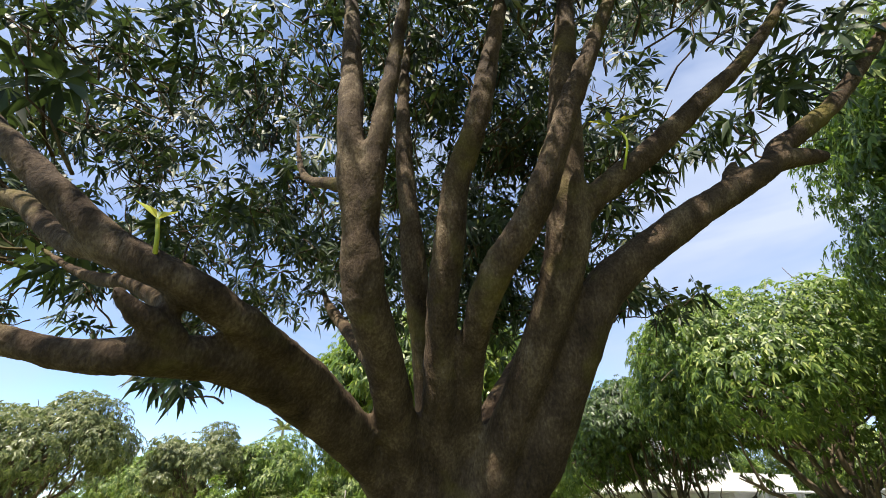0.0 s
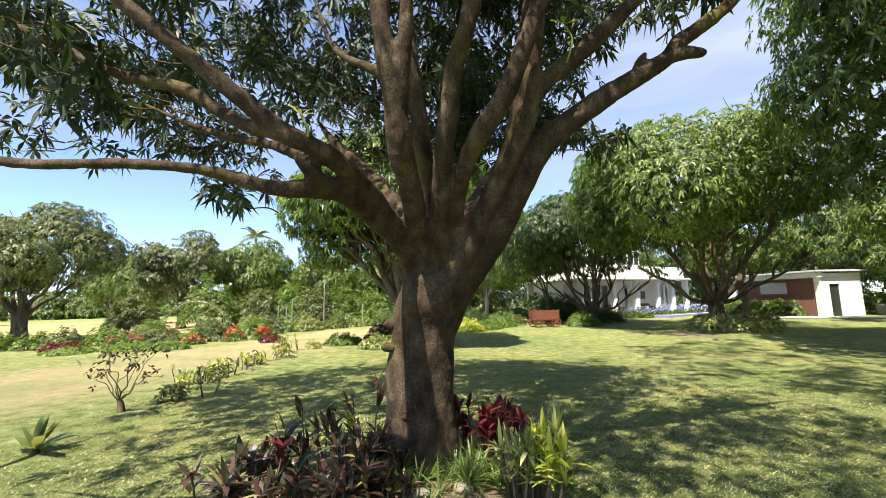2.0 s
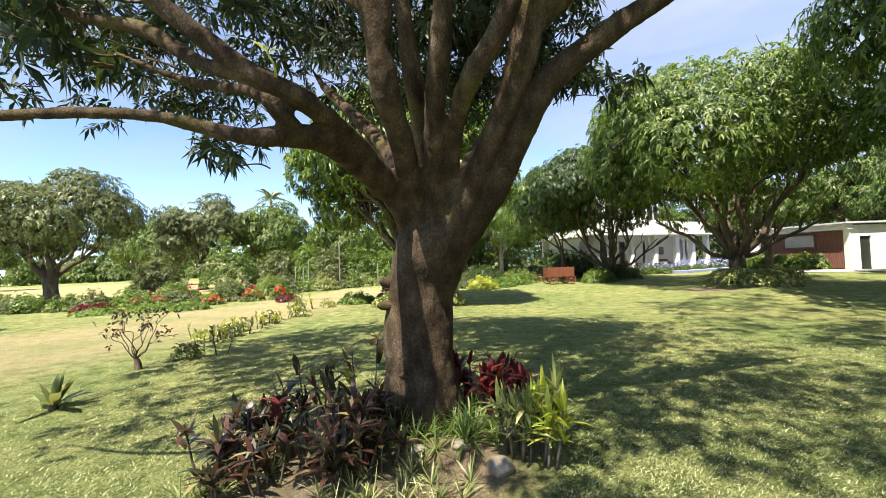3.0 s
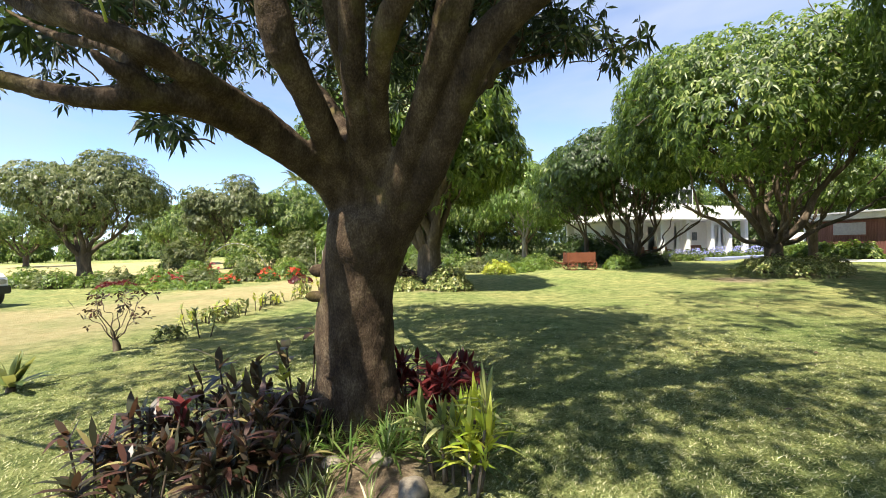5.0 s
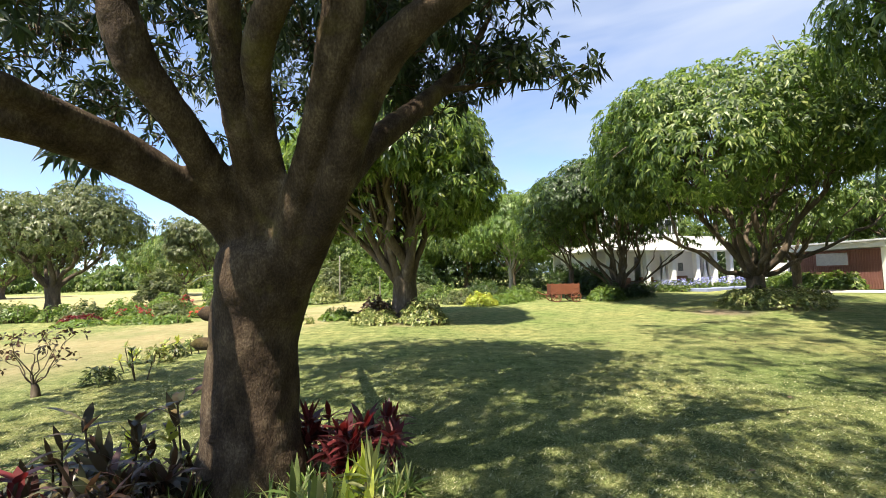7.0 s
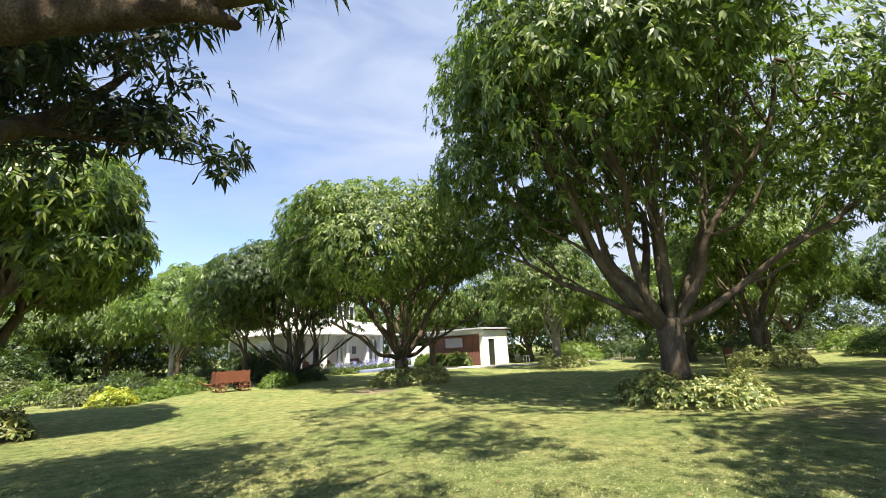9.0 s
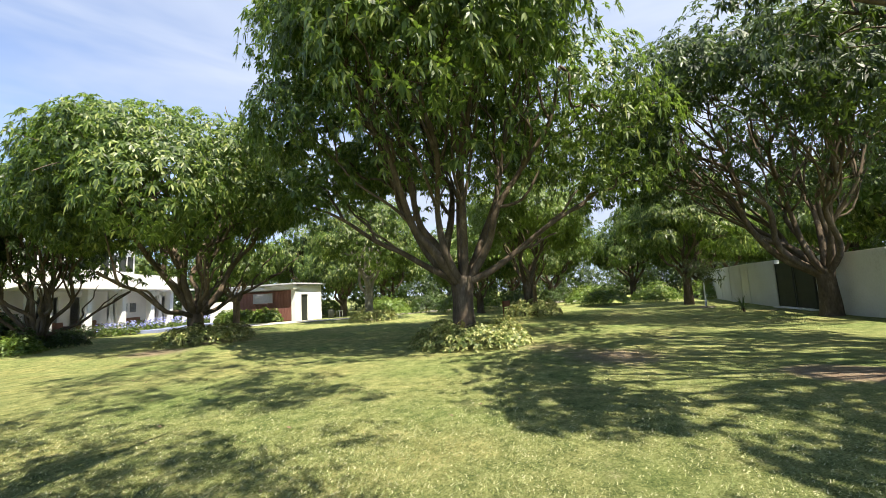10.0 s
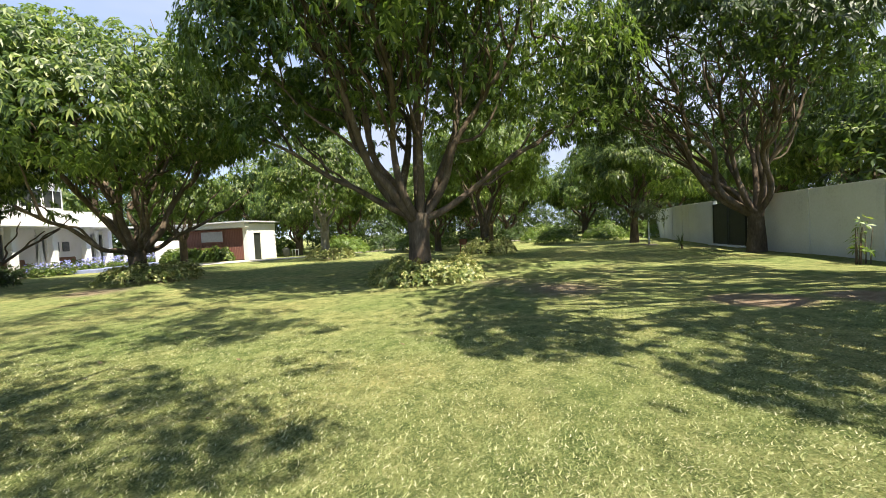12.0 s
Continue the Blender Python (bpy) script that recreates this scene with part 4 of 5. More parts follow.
def far_woods():
    """Unbroken woods and scrub that close the view behind garden, house and field."""
    r = np.random.default_rng(90)
    lines = [([(-13, 50), (4, 56), (24, 55), (40, 45), (56, 30), (66, 8), (64, -10), (40, -16), (24, -14)], 84, 6.5, 10.0), ([(-120, 70), (-80, 90), (-40, 92), (-22, 70), (-10, 54)], 130, 3.4, 6.0)]
    for pts, count, lo, hi in lines:
        near = lo > 5
        L = smooth_line([(x, y, 0, 1) for x, y in pts], 30)[:, :2]
        PP, AA = [], []
        for i in range(count):
            c = L[int((i + r.uniform(0, 1)) / count * (len(L) - 1))] + r.normal(0, 2.2, 2)
            h = r.uniform(lo, hi)
            n = 200 if near else 115
            for z, k in ((h * 0.3, 1.0), (h * 0.68, 0.85)) + (((h * 0.1, 0.9),) if near else ()):
                v = unit(r.normal(0, 1, (n, 3)))
                v[:, 2] = np.abs(v[:, 2]) * np.where(r.uniform(0, 1, n) < 0.75, 1, -0.6)
                rad = np.array([h * 0.5 * k, h * 0.5 * k, h * 0.36])
                PP.append(np.array([c[0], c[1], z]) + v * rad * r.uniform(0.75, 1.08, (n, 1)))
                AA.append(v + [0, 0, 0.4])
        P, A = np.concatenate(PP), np.concatenate(AA)
        P[:, 2] = np.maximum(P[:, 2], 0.15)
        mesh = quick_mesh("far_woods", *whorls(P, A, 5, 0.42 if near else 0.7, 0.16 if near else 0.3, 0.5, r))
        tagged(put("far_woods", mesh, LEAF_DARK if near else LEAF), "dark green woods closing the back of the garden" if near else "low mixed green woods beyond the dry field", "woods", kind="stuff")


far_woods()


# ---- buildings ----
def frame_at(x, y, ang, z=0.0):
    return pose(x, y, z, 0, 0, ang)


def house():
    ax, ay, bx, by = 10.5, 31.05, 22.0, 36.8
    ang = math.degrees(math.atan2(by - ay, bx - ax))
    W = math.hypot(bx - ax, by - ay)
    root = tagged(empty("house", ax, ay, 0), "white two-storey house with flat roof slab and columned porch", "house")
    root.rotation_euler = (0, 0, radians(ang))

    def p(name, mesh, m, label="", par=None):
        return put(name, mesh, m, par or root, label)

    p("floor_slab", box_mesh("floor_slab", -0.4, W + 0.2, -0.3, 6.2, -0.2, 0.12, 0.02), GRAVEL)
    # porch roof slab with rounded front edge and recessed soffit
    p("roof_slab", box_mesh("roof_slab", -0.8, W + 0.5, -0.7, 6.6, 2.86, 3.0, 0.05), PLASTER)
    p("fascia", box_mesh("fascia", -0.5, W - 0.9, -0.45, 6.4, 3.0, 3.95, 0.04), PLASTER)
    # columns
    for cx in (0.0, 0.9, 3.4, 6.0, 8.6, 10.6, W - 0.35):
        p("column", box_mesh("column", cx, cx + 0.38, -0.18, 0.20, 0.12, 2.86, 0.025), PLASTER)
    # glazed doors behind the columns
    for i, gx in enumerate((1.5, 2.4, 3.9, 6.6, 10.6, 11.5)):
        w = p("window", box_mesh("window", gx, gx + 0.8, 1.48, 1.50, 0.2, 2.5), GLASS, "clear glass door leaf")
        w.visible_shadow = False
        for q in (gx, gx + 0.74):
            p("window_frame", box_mesh("window_frame", q, q + 0.06, 1.44, 1.54, 0.15, 2.55, 0.008), PLASTER, "", w)
        for q in (0.15, 2.5):
            p("window_frame", box_mesh("window_frame", gx + 0.06, gx + 0.74, 1.44, 1.54, q, q + 0.06, 0.008), PLASTER, "", w)
    p("lintel", box_mesh("lintel", 0, W - 0.2, 1.40, 1.58, 2.56, 2.85, 0.01), PLASTER)
    for a, b in ((-0.2, 1.5), (3.2, 3.9), (4.7, 6.6), (7.4, 10.6), (12.3, W)):
        p("wall", box_mesh("wall", a, b, 1.42, 1.58, 0.12, 2.56, 0.01), PLASTER)
    p("side_wall", box_mesh("side_wall", W - 0.18, W, 1.6, 5.8, 0.12, 2.86, 0.01), PLASTER)
    p("side_wall", box_mesh("side_wall", 0.6, 0.8, 1.6, 5.8, 0.12, 2.86, 0.01), PLASTER)
    p("back_wall", box_mesh("back_wall", 0.0, W - 0.2, 5.8, 6.0, 0.12, 2.85, 0.01), INNER)
    for fx in (7.8, 8.6):
        f = p("picture_frame", box_mesh("picture_frame", fx, fx + 0.55, 1.385, 1.418, 1.35, 2.0, 0.008), PICTURE, "dark framed print")
    # upper storey, set back, with parapet and windows
    p("upper_wall", box_mesh("upper_wall", 1.8, 10.4, 2.6, 6.2, 3.95, 6.2, 0.02), PLASTER)
    p("upper_roof", box_mesh("upper_roof", 1.4, 10.8, 2.2, 6.6, 6.2, 6.35, 0.03), ROOF_GREY)
    for wx in (2.2, 3.9, 5.6, 7.3, 8.9):
        w = p("upper_window", box_mesh("upper_window", wx, wx + 1.3, 2.54, 2.59, 4.4, 5.6), DARK_PAINT)
        p("window_frame", box_mesh("window_frame", wx + 0.62, wx + 0.68, 2.51, 2.54, 4.4, 5.6, 0.005), PLASTER, "", w)
        p("window_frame", box_mesh("window_frame", wx - 0.05, wx + 1.35, 2.50, 2.54, 5.6, 5.67, 0.005), PLASTER, "", w)
        p("window_frame", box_mesh("window_frame", wx - 0.05, wx + 1.35, 2.48, 2.54, 4.32, 4.4, 0.005), PLASTER, "", w)
    # curtains tied at the columns
    for cx in (1.3, 5.7, 10.2):
        V, Q = [], []
        n, m = 22, 9
        for j in range(m):
            t = j / (m - 1)
            half = 0.30 - 0.20 * math.sin(math.pi * min(1, t * 1.25)) * (t < 0.8)
            for i in range(n):
                s = i / (n - 1)
                V.append((cx + (s - 0.5) * 2 * half, 0.32 + 0.035 * math.sin(s * 26), 2.8 - t * 2.6))
        for j in range(m - 1):
            for i in range(n - 1):
                Q.append((j * n + i, j * n + i + 1, (j + 1) * n + i + 1, (j + 1) * n + i))
        c = p("curtain", quick_mesh("curtain", np.array(V), np.array(Q), True), CURTAIN, "white tied porch curtain")
        sol = c.modifiers.new("thickness", "SOLIDIFY")
        sol.thickness = 0.008

    # porch sofas and table
    m = Matrix.Translation((ax, ay, 0)) @ Matrix.Rotation(radians(ang), 4, "Z")
    for sx, sy in ((1.9, 0.7), (4.2, 0.7), (8.0, 0.75)):
        s = tagged(empty("porch_sofa", *(m @ Vector((sx, sy, 0.12)))), "brown cushioned sofa on the porch", "sofa", "porch sofas")
        s.rotation_euler = (0, 0, radians(ang))
        put("seat", box_mesh("seat", 0, 1.4, 0, 0.6, 0.12, 0.42, 0.04), SOFA, s)
        put("backrest", box_mesh("backrest", 0, 1.4, 0.46, 0.62, 0.42, 0.85, 0.04), SOFA, s)
        for q in (0.0, 1.26):
            put("armrest", box_mesh("armrest", q, q + 0.14, 0, 0.46, 0.42, 0.62, 0.03), SOFA, s)
        for q in ((0.05, 0.05), (1.29, 0.05), (0.05, 0.5), (1.29, 0.5)):
            put("leg", box_mesh("leg", q[0], q[0] + 0.06, q[1], q[1] + 0.06, 0, 0.12), DARK_PAINT, s)
    # teal chair at the end of the porch
    s = tagged(empty("garden_chair", *(m @ Vector((-0.9, -1.2, 0)))[:2], 0.0), "teal painted garden chair beside the porch", "chair")
    s.rotation_euler = (0, 0, radians(ang + 20))
    put("seat", box_mesh("seat", 0, 0.5, 0, 0.5, 0.42, 0.47, 0.01), TEAL, s)
    put("backrest", box_mesh("backrest", 0, 0.5, 0.46, 0.50, 0.47, 0.95, 0.01), TEAL, s)
    for q in ((0, 0), (0.45, 0), (0, 0.45), (0.45, 0.45)):
        put("leg", box_mesh("leg", q[0], q[0] + 0.05, q[1], q[1] + 0.05, 0, 0.42), TEAL, s)
    # blue-grey terrace edge before the porch
    t = tagged(put("terrace", box_mesh("terrace", 5.0, W + 4.5, -3.4, -0.5, -0.1, 0.16, 0.02), POOL_RIM), "blue-grey stone terrace before the porch", "terrace", kind="structure")
    t.matrix_basis = m
    return m, W


HM, HW = house()


def shed():
    root = tagged(empty("shed", 24.3, 26.5, -0.02), "white garden shed with red-brown plank front and dark doorway", "shed")
    root.rotation_euler = (0, 0, radians(8))

    def p(name, mesh, m, label="", par=None):
        return put(name, mesh, m, par or root, label)

    D, L = 3.1, 6.2
    p("end_wall", box_mesh("end_wall", 0, 0.62, 0, 0.15, 0, 2.75, 0.01), PLASTER)
    p("end_wall", box_mesh("end_wall", 1.42, D, 0, 0.15, 0, 2.75, 0.01), PLASTER)
    p("end_wall", box_mesh("end_wall", 0.62, 1.42, 0, 0.15, 2.05, 2.75, 0.01), PLASTER)
    p("door", box_mesh("door", 0.62, 1.42, 0.10, 0.14, 0.02, 2.05), DARK_PAINT, "dark open doorway leaf")
    p("back_wall", box_mesh("back_wall", D - 0.15, D, 0.15, L, 0, 2.75, 0.01), PLASTER)
    p("end_wall", box_mesh("end_wall", 0, D, L, L + 0.15, 0, 2.75, 0.01), PLASTER)
    p("corner_post", box_mesh("corner_post", -0.10, 0.0, -0.04, 0.36, 0, 2.78, 0.01), PLASTER)
    p("front_wall", box_mesh("front_wall", 0.0, 0.12, 0.15, L, 0, 2.3, 0.01), DARK_PAINT)
    pm = box_mesh("plank", -0.035, -0.005, 0, 0.135, 0.1, 2.42, 0.006)
    pm.materials.append(PLANK_RED)
    for i in range(38):
        o = new("plank", pm)
        o.parent = root
        o.location = (0, 0.40 + i * 0.15, 0)
    w = p("window", box_mesh("window", -0.055, -0.045, 2.2, 4.2, 1.5, 2.25), METAL_GREY, "pale shuttered window")
    for a, b, c, d in ((2.1, 2.2, 1.4, 2.35), (4.2, 4.3, 1.4, 2.35), (2.2, 4.2, 1.4, 1.5), (2.2, 4.2, 2.25, 2.35)):
        p("window_frame", box_mesh("window_frame", -0.075, -0.036, a, b, c, d, 0.005), PLANK_RED, "", w)
    p("fascia", box_mesh("fascia", -0.45, 0.0, -0.15, L + 0.3, 2.48, 2.82, 0.02), PLASTER)
    p("roof", box_mesh("roof", -0.6, D + 0.3, -0.3, L + 0.4, 2.82, 2.94, 0.02), ROOF_GREY)
    b = tagged(empty("planter_stand", 27.9, 26.4, 0), "small dark pot with white stool beside the shed", "pot")
    put("pot", quick_mesh("pot", *tube([(0, 0, 0, 0.22), (0, 0, 0.3, 0.28), (0, 0, 0.62, 0.30), (0, 0, 0.66, 0.26)], 14, 3), True), DARK_PAINT, b)
    c = tagged(empty("stool", 28.7, 26.2, 0), "small white garden stool", "stool")
    put("top", box_mesh("top", -0.2, 0.2, -0.2, 0.2, 0.5, 0.55, 0.01), PLASTER, c)
    for q in ((-0.18, -0.18), (0.14, -0.18), (-0.18, 0.14), (0.14, 0.14)):
        put("leg", box_mesh("leg", q[0], q[0] + 0.04, q[1], q[1] + 0.04, 0, 0.5), PLASTER, c)
    # low white screen wall between house and shed
    s = tagged(put("wall_low", box_mesh("wall_low", 0, 3.4, 0, 0.2, -0.1, 1.75, 0.015), PLASTER), "low white screen wall beside the shed", "wall", kind="structure")
    s.matrix_basis = frame_at(22.4, 34.0, 5)


shed()


def garden_wall():
    pts = [(2.0, -9.0), (16.9, -5.35), (24.45, -3.95), (27.75, -3.25), (32.0, -2.35), (62.0, -0.3)]
    n = 0
    for i, ((ax, ay), (bx, by)) in enumerate(zip(pts[:-1], pts[1:])):
        L, ang = math.hypot(bx - ax, by - ay), math.degrees(math.atan2(by - ay, bx - ax))
        if i == 2:
            g = tagged(empty("metal_gate", ax, ay, 0), "dark green double metal gate in the garden wall", "gate")
            g.rotation_euler = (0, 0, radians(ang))
            for k in range(2):
                x0 = 0.06 + k * L / 2
                leaf = put("gate_leaf", box_mesh("gate_leaf", x0, x0 + L / 2 - 0.1, -0.02, 0.02, 0.08, 2.05, 0.006), DARK_PAINT, g)
                for q in (x0, x0 + L / 2 - 0.18):
                    put("stile", box_mesh("stile", q, q + 0.08, -0.045, 0.045, 0.05, 2.1, 0.008), DARK_PAINT, leaf)
                for q in (0.06, 1.05, 2.02):
                    put("rail", box_mesh("rail", x0 + 0.08, x0 + L / 2 - 0.18, -0.04, 0.04, q, q + 0.08, 0.008), DARK_PAINT, leaf)
            put("threshold", box_mesh("threshold", 0, L, -0.15, 0.3, -0.05, 0.05, 0.01), PLASTER, g)
            continue
        h = 2.25 if i < 3 else 2.3
        w = tagged(put("wall_%d" % (i + 1), box_mesh("garden_wall", 0, L, -0.2, 0.0, -0.3, h, 0.02), WALL_GREY), "tall grey rendered garden wall with stained foot", "wall", kind="structure")
        w.matrix_basis = frame_at(ax, ay, ang)
        pm = box_mesh("pier", 0, 0.3, 0.0, 0.025, -0.3, h, 0.008)
        pm.materials.append(WALL_GREY)
        for k in range(int(L / 3.2) + 1):
            o = new("pier", pm)
            o.parent = w
            o.location = (min(L - 0.3, k * 3.2 + 0.1), 0, 0)
    e = tagged(put("wall_pillar", box_mesh("wall_pillar", -0.35, 0.35, -0.3, 0.06, -0.2, 2.42, 0.02), PLASTER), "white pillar at the end of the garden wall", "pillar", kind="structure")
    e.matrix_basis = frame_at(16.3, -5.5, 13)
    pole = tagged(empty("rusty_pole", 16.6, -5.55, 2.42), "thin rust-red pole on the wall pillar", "pole")
    put("shaft", quick_mesh("shaft", *tube([(0, 0, -0.1, 0.025), (0, 0, 0.6, 0.022), (0.01, 0, 1.1, 0.02)], 8, 3), True), PLANK_RED, pole)


garden_wall()

# pale paved path across the far lawn
pl = np.array([(19, 27.6), (24, 24.6), (29, 21.6), (36, 18.6), (44, 14.0), (49, 6), (50, -1)], float)
seg = smooth_line([(x, y, 0, 1) for x, y in pl], 8)[:, :2]
tn = unit(np.gradient(seg, axis=0))
nm = np.stack([-tn[:, 1], tn[:, 0]], 1)
wob = (1.0 + 0.12 * np.sin(np.arange(len(seg)) * 1.3))[:, None]
lft, rgt = seg + nm * wob, seg - nm * wob
pv = np.concatenate([np.c_[lft, land(lft[:, 0], lft[:, 1]) + 0.03], np.c_[rgt, land(rgt[:, 0], rgt[:, 1]) + 0.03]])
pn = len(seg)
pi = np.arange(pn - 1)
tagged(put("pavement", quick_mesh("pavement", pv, np.stack([pi, pi + pn, pi + pn + 1, pi + 1], 1), True), GRAVEL), "pale worn path across the far lawn", "path", kind="structure")


# ---- cart ----
def wheel_mesh(name, R, spokes=8):
    parts = []
    a = np.linspace(0, 2 * np.pi, 24, endpoint=False)
    V, Q = [], []
    for q in a:
        for rr, yy in ((R, -0.025), (R, 0.025), (R * 0.86, 0.025), (R * 0.86, -0.025)):
            V.append((math.cos(q) * rr, yy, math.sin(q) * rr))
    for i in range(24):
        for j in range(4):
            Q.append((i * 4 + j, i * 4 + (j + 1) % 4, ((i + 1) % 24) * 4 + (j + 1) % 4, ((i + 1) % 24) * 4 + j))
    parts.append((np.array(V), np.array(Q)))
    for k in range(spokes):
        q = 6.283 * k / spokes
        parts.append(tube([(0, 0, 0, 0.022), (math.cos(q) * R * 0.45, 0, math.sin(q) * R * 0.45, 0.02), (math.cos(q) * R * 0.9, 0, math.sin(q) * R * 0.9, 0.018)], 6, 2))
    parts.append(tube([(0, -0.05, 0, 0.05), (0, 0, 0, 0.055), (0, 0.05, 0, 0.05)], 10, 2))
    return quick_mesh(name, *merge(parts))


def cart():
    root = tagged(empty("wooden_cart", 5.9, 23.9, lz(5.9, 23.9)), "orange-brown wooden garden cart with spoked wheels", "cart")
    root.rotation_euler = (0, 0, radians(6))
    for i in range(4):
        z = 0.42 + i * 0.125
        for y in (-0.36, 0.36):
            put("plank", box_mesh("plank", -0.72, 0.72, y - 0.015, y + 0.015, z, z + 0.115, 0.006), CART_WOOD, root)
        for x in (-0.74, 0.74):
            put("plank", box_mesh("plank", x - 0.015, x + 0.015, -0.34, 0.34, z, z + 0.115, 0.006), CART_WOOD, root)
    put("bed", box_mesh("bed", -0.72, 0.72, -0.34, 0.34, 0.38, 0.42, 0.006), CART_WOOD, root)
    for x in (-0.70, -0.05, 0.66):
        for y in (-0.40, 0.376):
            put("post", box_mesh("post", x, x + 0.05, y, y + 0.024, 0.36, 0.96, 0.006), CART_WOOD, root)
    for x, R in ((-0.5, 0.27), (0.5, 0.27)):
        put("axle", quick_mesh("axle", *tube([(x, -0.5, R, 0.025), (x, 0, R, 0.025), (x, 0.5, R, 0.025)], 8, 2), True), DARK_PAINT, root)
        for y in (-0.47, 0.47):
            w = put("wheel", wheel_mesh("wheel", R), CART_WOOD, root)
            w.location = (x, y, R)
    put("drawbar", quick_mesh("drawbar", *tube([(-0.7, 0, 0.36, 0.03), (-1.1, 0, 0.40, 0.028), (-1.35, 0, 0.55, 0.025)], 7, 3), True), CART_WOOD, root)


cart()
rb = tagged(empty("red_bench", 25.6, 9.9, lz(25.6, 9.9)), "small red-brown garden bench under the trees", "bench")
put("seat", box_mesh("seat", -0.6, 0.6, -0.2, 0.2, 0.42, 0.47, 0.01), CART_WOOD, rb)
put("backrest", box_mesh("backrest", -0.6, 0.6, 0.18, 0.22, 0.55, 0.9, 0.01), CART_WOOD, rb)
for q in ((-0.55, -0.18), (0.5, -0.18), (-0.55, 0.16), (0.5, 0.16)):
    put("leg", box_mesh("leg", q[0], q[0] + 0.05, q[1], q[1] + 0.05, 0, 0.9 if q[1] > 0 else 0.42), CART_WOOD, rb)


# ---- parked car on the lane ----
def car():
    root = tagged(empty("car", -15.4, 11.9, lz(-14, 11.7)), "white pickup-style car parked on the dry lane", "car")
    prof = [(-2.2, 0.45), (-2.2, 1.0), (-1.9, 1.08), (-1.4, 1.72), (0.1, 1.74), (0.75, 1.15), (1.75, 1.02), (1.95, 0.85), (1.98, 0.42)]
    bm = bmesh.new()
    a = [bm.verts.new((x, -0.82, z)) for x, z in prof]
    b = [bm.verts.new((x, 0.82, z)) for x, z in prof]
    bm.faces.new(a[::-1])
    bm.faces.new(b)
    for i in range(len(prof)):
        j = (i + 1) % len(prof)
        bm.faces.new((a[i], a[j], b[j], b[i]))
    bmesh.ops.recalc_face_normals(bm, faces=bm.faces[:])
    bmesh.ops.bevel(bm, geom=bm.edges[:], offset=0.06, segments=3, affect="EDGES")
    me = bpy.data.meshes.new("body")
    bm.to_mesh(me)
    bm.free()
    put("body", me, CAR_WHITE, root)
    for s in (-0.835, 0.825):
        put("side_window", box_mesh("side_window", -1.15, 0.15, s, s + 0.01, 1.15, 1.6, 0.003), DARK_PAINT, root)
    put("bumper", box_mesh("bumper", 1.96, 2.08, -0.78, 0.78, 0.38, 0.62, 0.03), DARK_PAINT, root)
    for s in (-0.72, 0.48):
        put("headlight", box_mesh("headlight", 1.93, 2.0, s, s + 0.24, 0.68, 0.82, 0.02), METAL_GREY, root)
    for x in (-1.4, 1.35):
        for s in (-0.80, 0.80):
            w = put("wheel", quick_mesh("wheel", *tube([(0, -0.1, 0, 0.24), (0, -0.1, 0, 0.32), (0, 0.1, 0, 0.32), (0, 0.1, 0, 0.24)], 20, 2), True), RUBBER, root)
            w.location = (x, s, 0.32)
            h = put("rim", quick_mesh("rim", *tube([(0, -0.11, 0, 0.03), (0, -0.10, 0, 0.2), (0, 0.10, 0, 0.2), (0, 0.11, 0, 0.03)], 16, 2), True), METAL_GREY, w)


car()

# ---- poles, arch, stakes ----
pole = tagged(empty("utility_pole", -38.5, 51.0), "grey utility pole with crossarms beyond the field", "pole")
put("shaft", quick_mesh("shaft", *tube([(0, 0, -0.2, 0.15), (0, 0, 4, 0.12), (0, 0, 8.9, 0.09)], 10, 3), True), METAL_GREY, pole)
for z in (8.3, 8.6):
    put("crossarm", box_mesh("crossarm", -0.6, 0.6, -0.06, 0.06, z, z + 0.1, 0.01), METAL_GREY, pole)
arch = tagged(empty("flower_arch", -13.3, 24.0, 0), "thin arch overgrown with small pale flowers", "arch")
hoop = [(math.cos(a) * 1.9, 0, max(0, math.sin(a)) * 1.9, 0.025) for a in np.linspace(0, math.pi, 11)]
put("hoop", quick_mesh("hoop", *tube(hoop, 6, 3), True), METAL_GREY, arch)
ra = np.random.default_rng(3)
hp = np.array([h[:3] for h in smooth_line(hoop, 24)])
hp = hp + ra.normal(0, 0.09, hp.shape)
put("creeper", quick_mesh("creeper", *whorls(hp, ra.normal(0, 1, hp.shape) + [0, 0, 0.5], 6, 0.11, 0.06, 0.3, ra)), LEAF_VAR, arch)
for i, (sx, sy, h) in enumerate([(-9.2, 27.5, 2.0), (-7.4, 28.3, 3.0), (-11.0, 30.0, 1.6), (-5.2, 30.2, 1.6), (-10.2, 29.3, 1.4)]):
    s = tagged(empty("garden_post", sx, sy, lz(sx, sy)), "thin weathered wooden post in the garden bed", "post", "garden posts")
    put("shaft", quick_mesh("shaft", *tube([(0, 0, -0.1, 0.04), (0, 0, h * 0.5, 0.038), (0.01, 0, h, 0.03)], 7, 2, 0.08, i), True), BARK_PALE, s)
st = tagged(empty("young_tree", 29.0, -0.25, lz(29, -0.25)), "newly planted young tree with whitewashed stem", "tree")
put("trunk", quick_mesh("trunk", *tube([(0, 0, -0.05, 0.06), (0.02, 0, 0.6, 0.045), (-0.04, 0, 1.3, 0.03), (0, 0, 2.0, 0.012)], 8, 3, 0.05, 4), True), PLASTER, st)
P = ra.normal(0, 1, (170, 3)) * [0.5, 0.5, 0.42] + [0, 0, 2.0]
put("crown", quick_mesh("crown", *whorls(P, P - [0, 0, 1.6], 7, 0.2, 0.05, 0.5, ra)), LEAF_OLIVE, st)
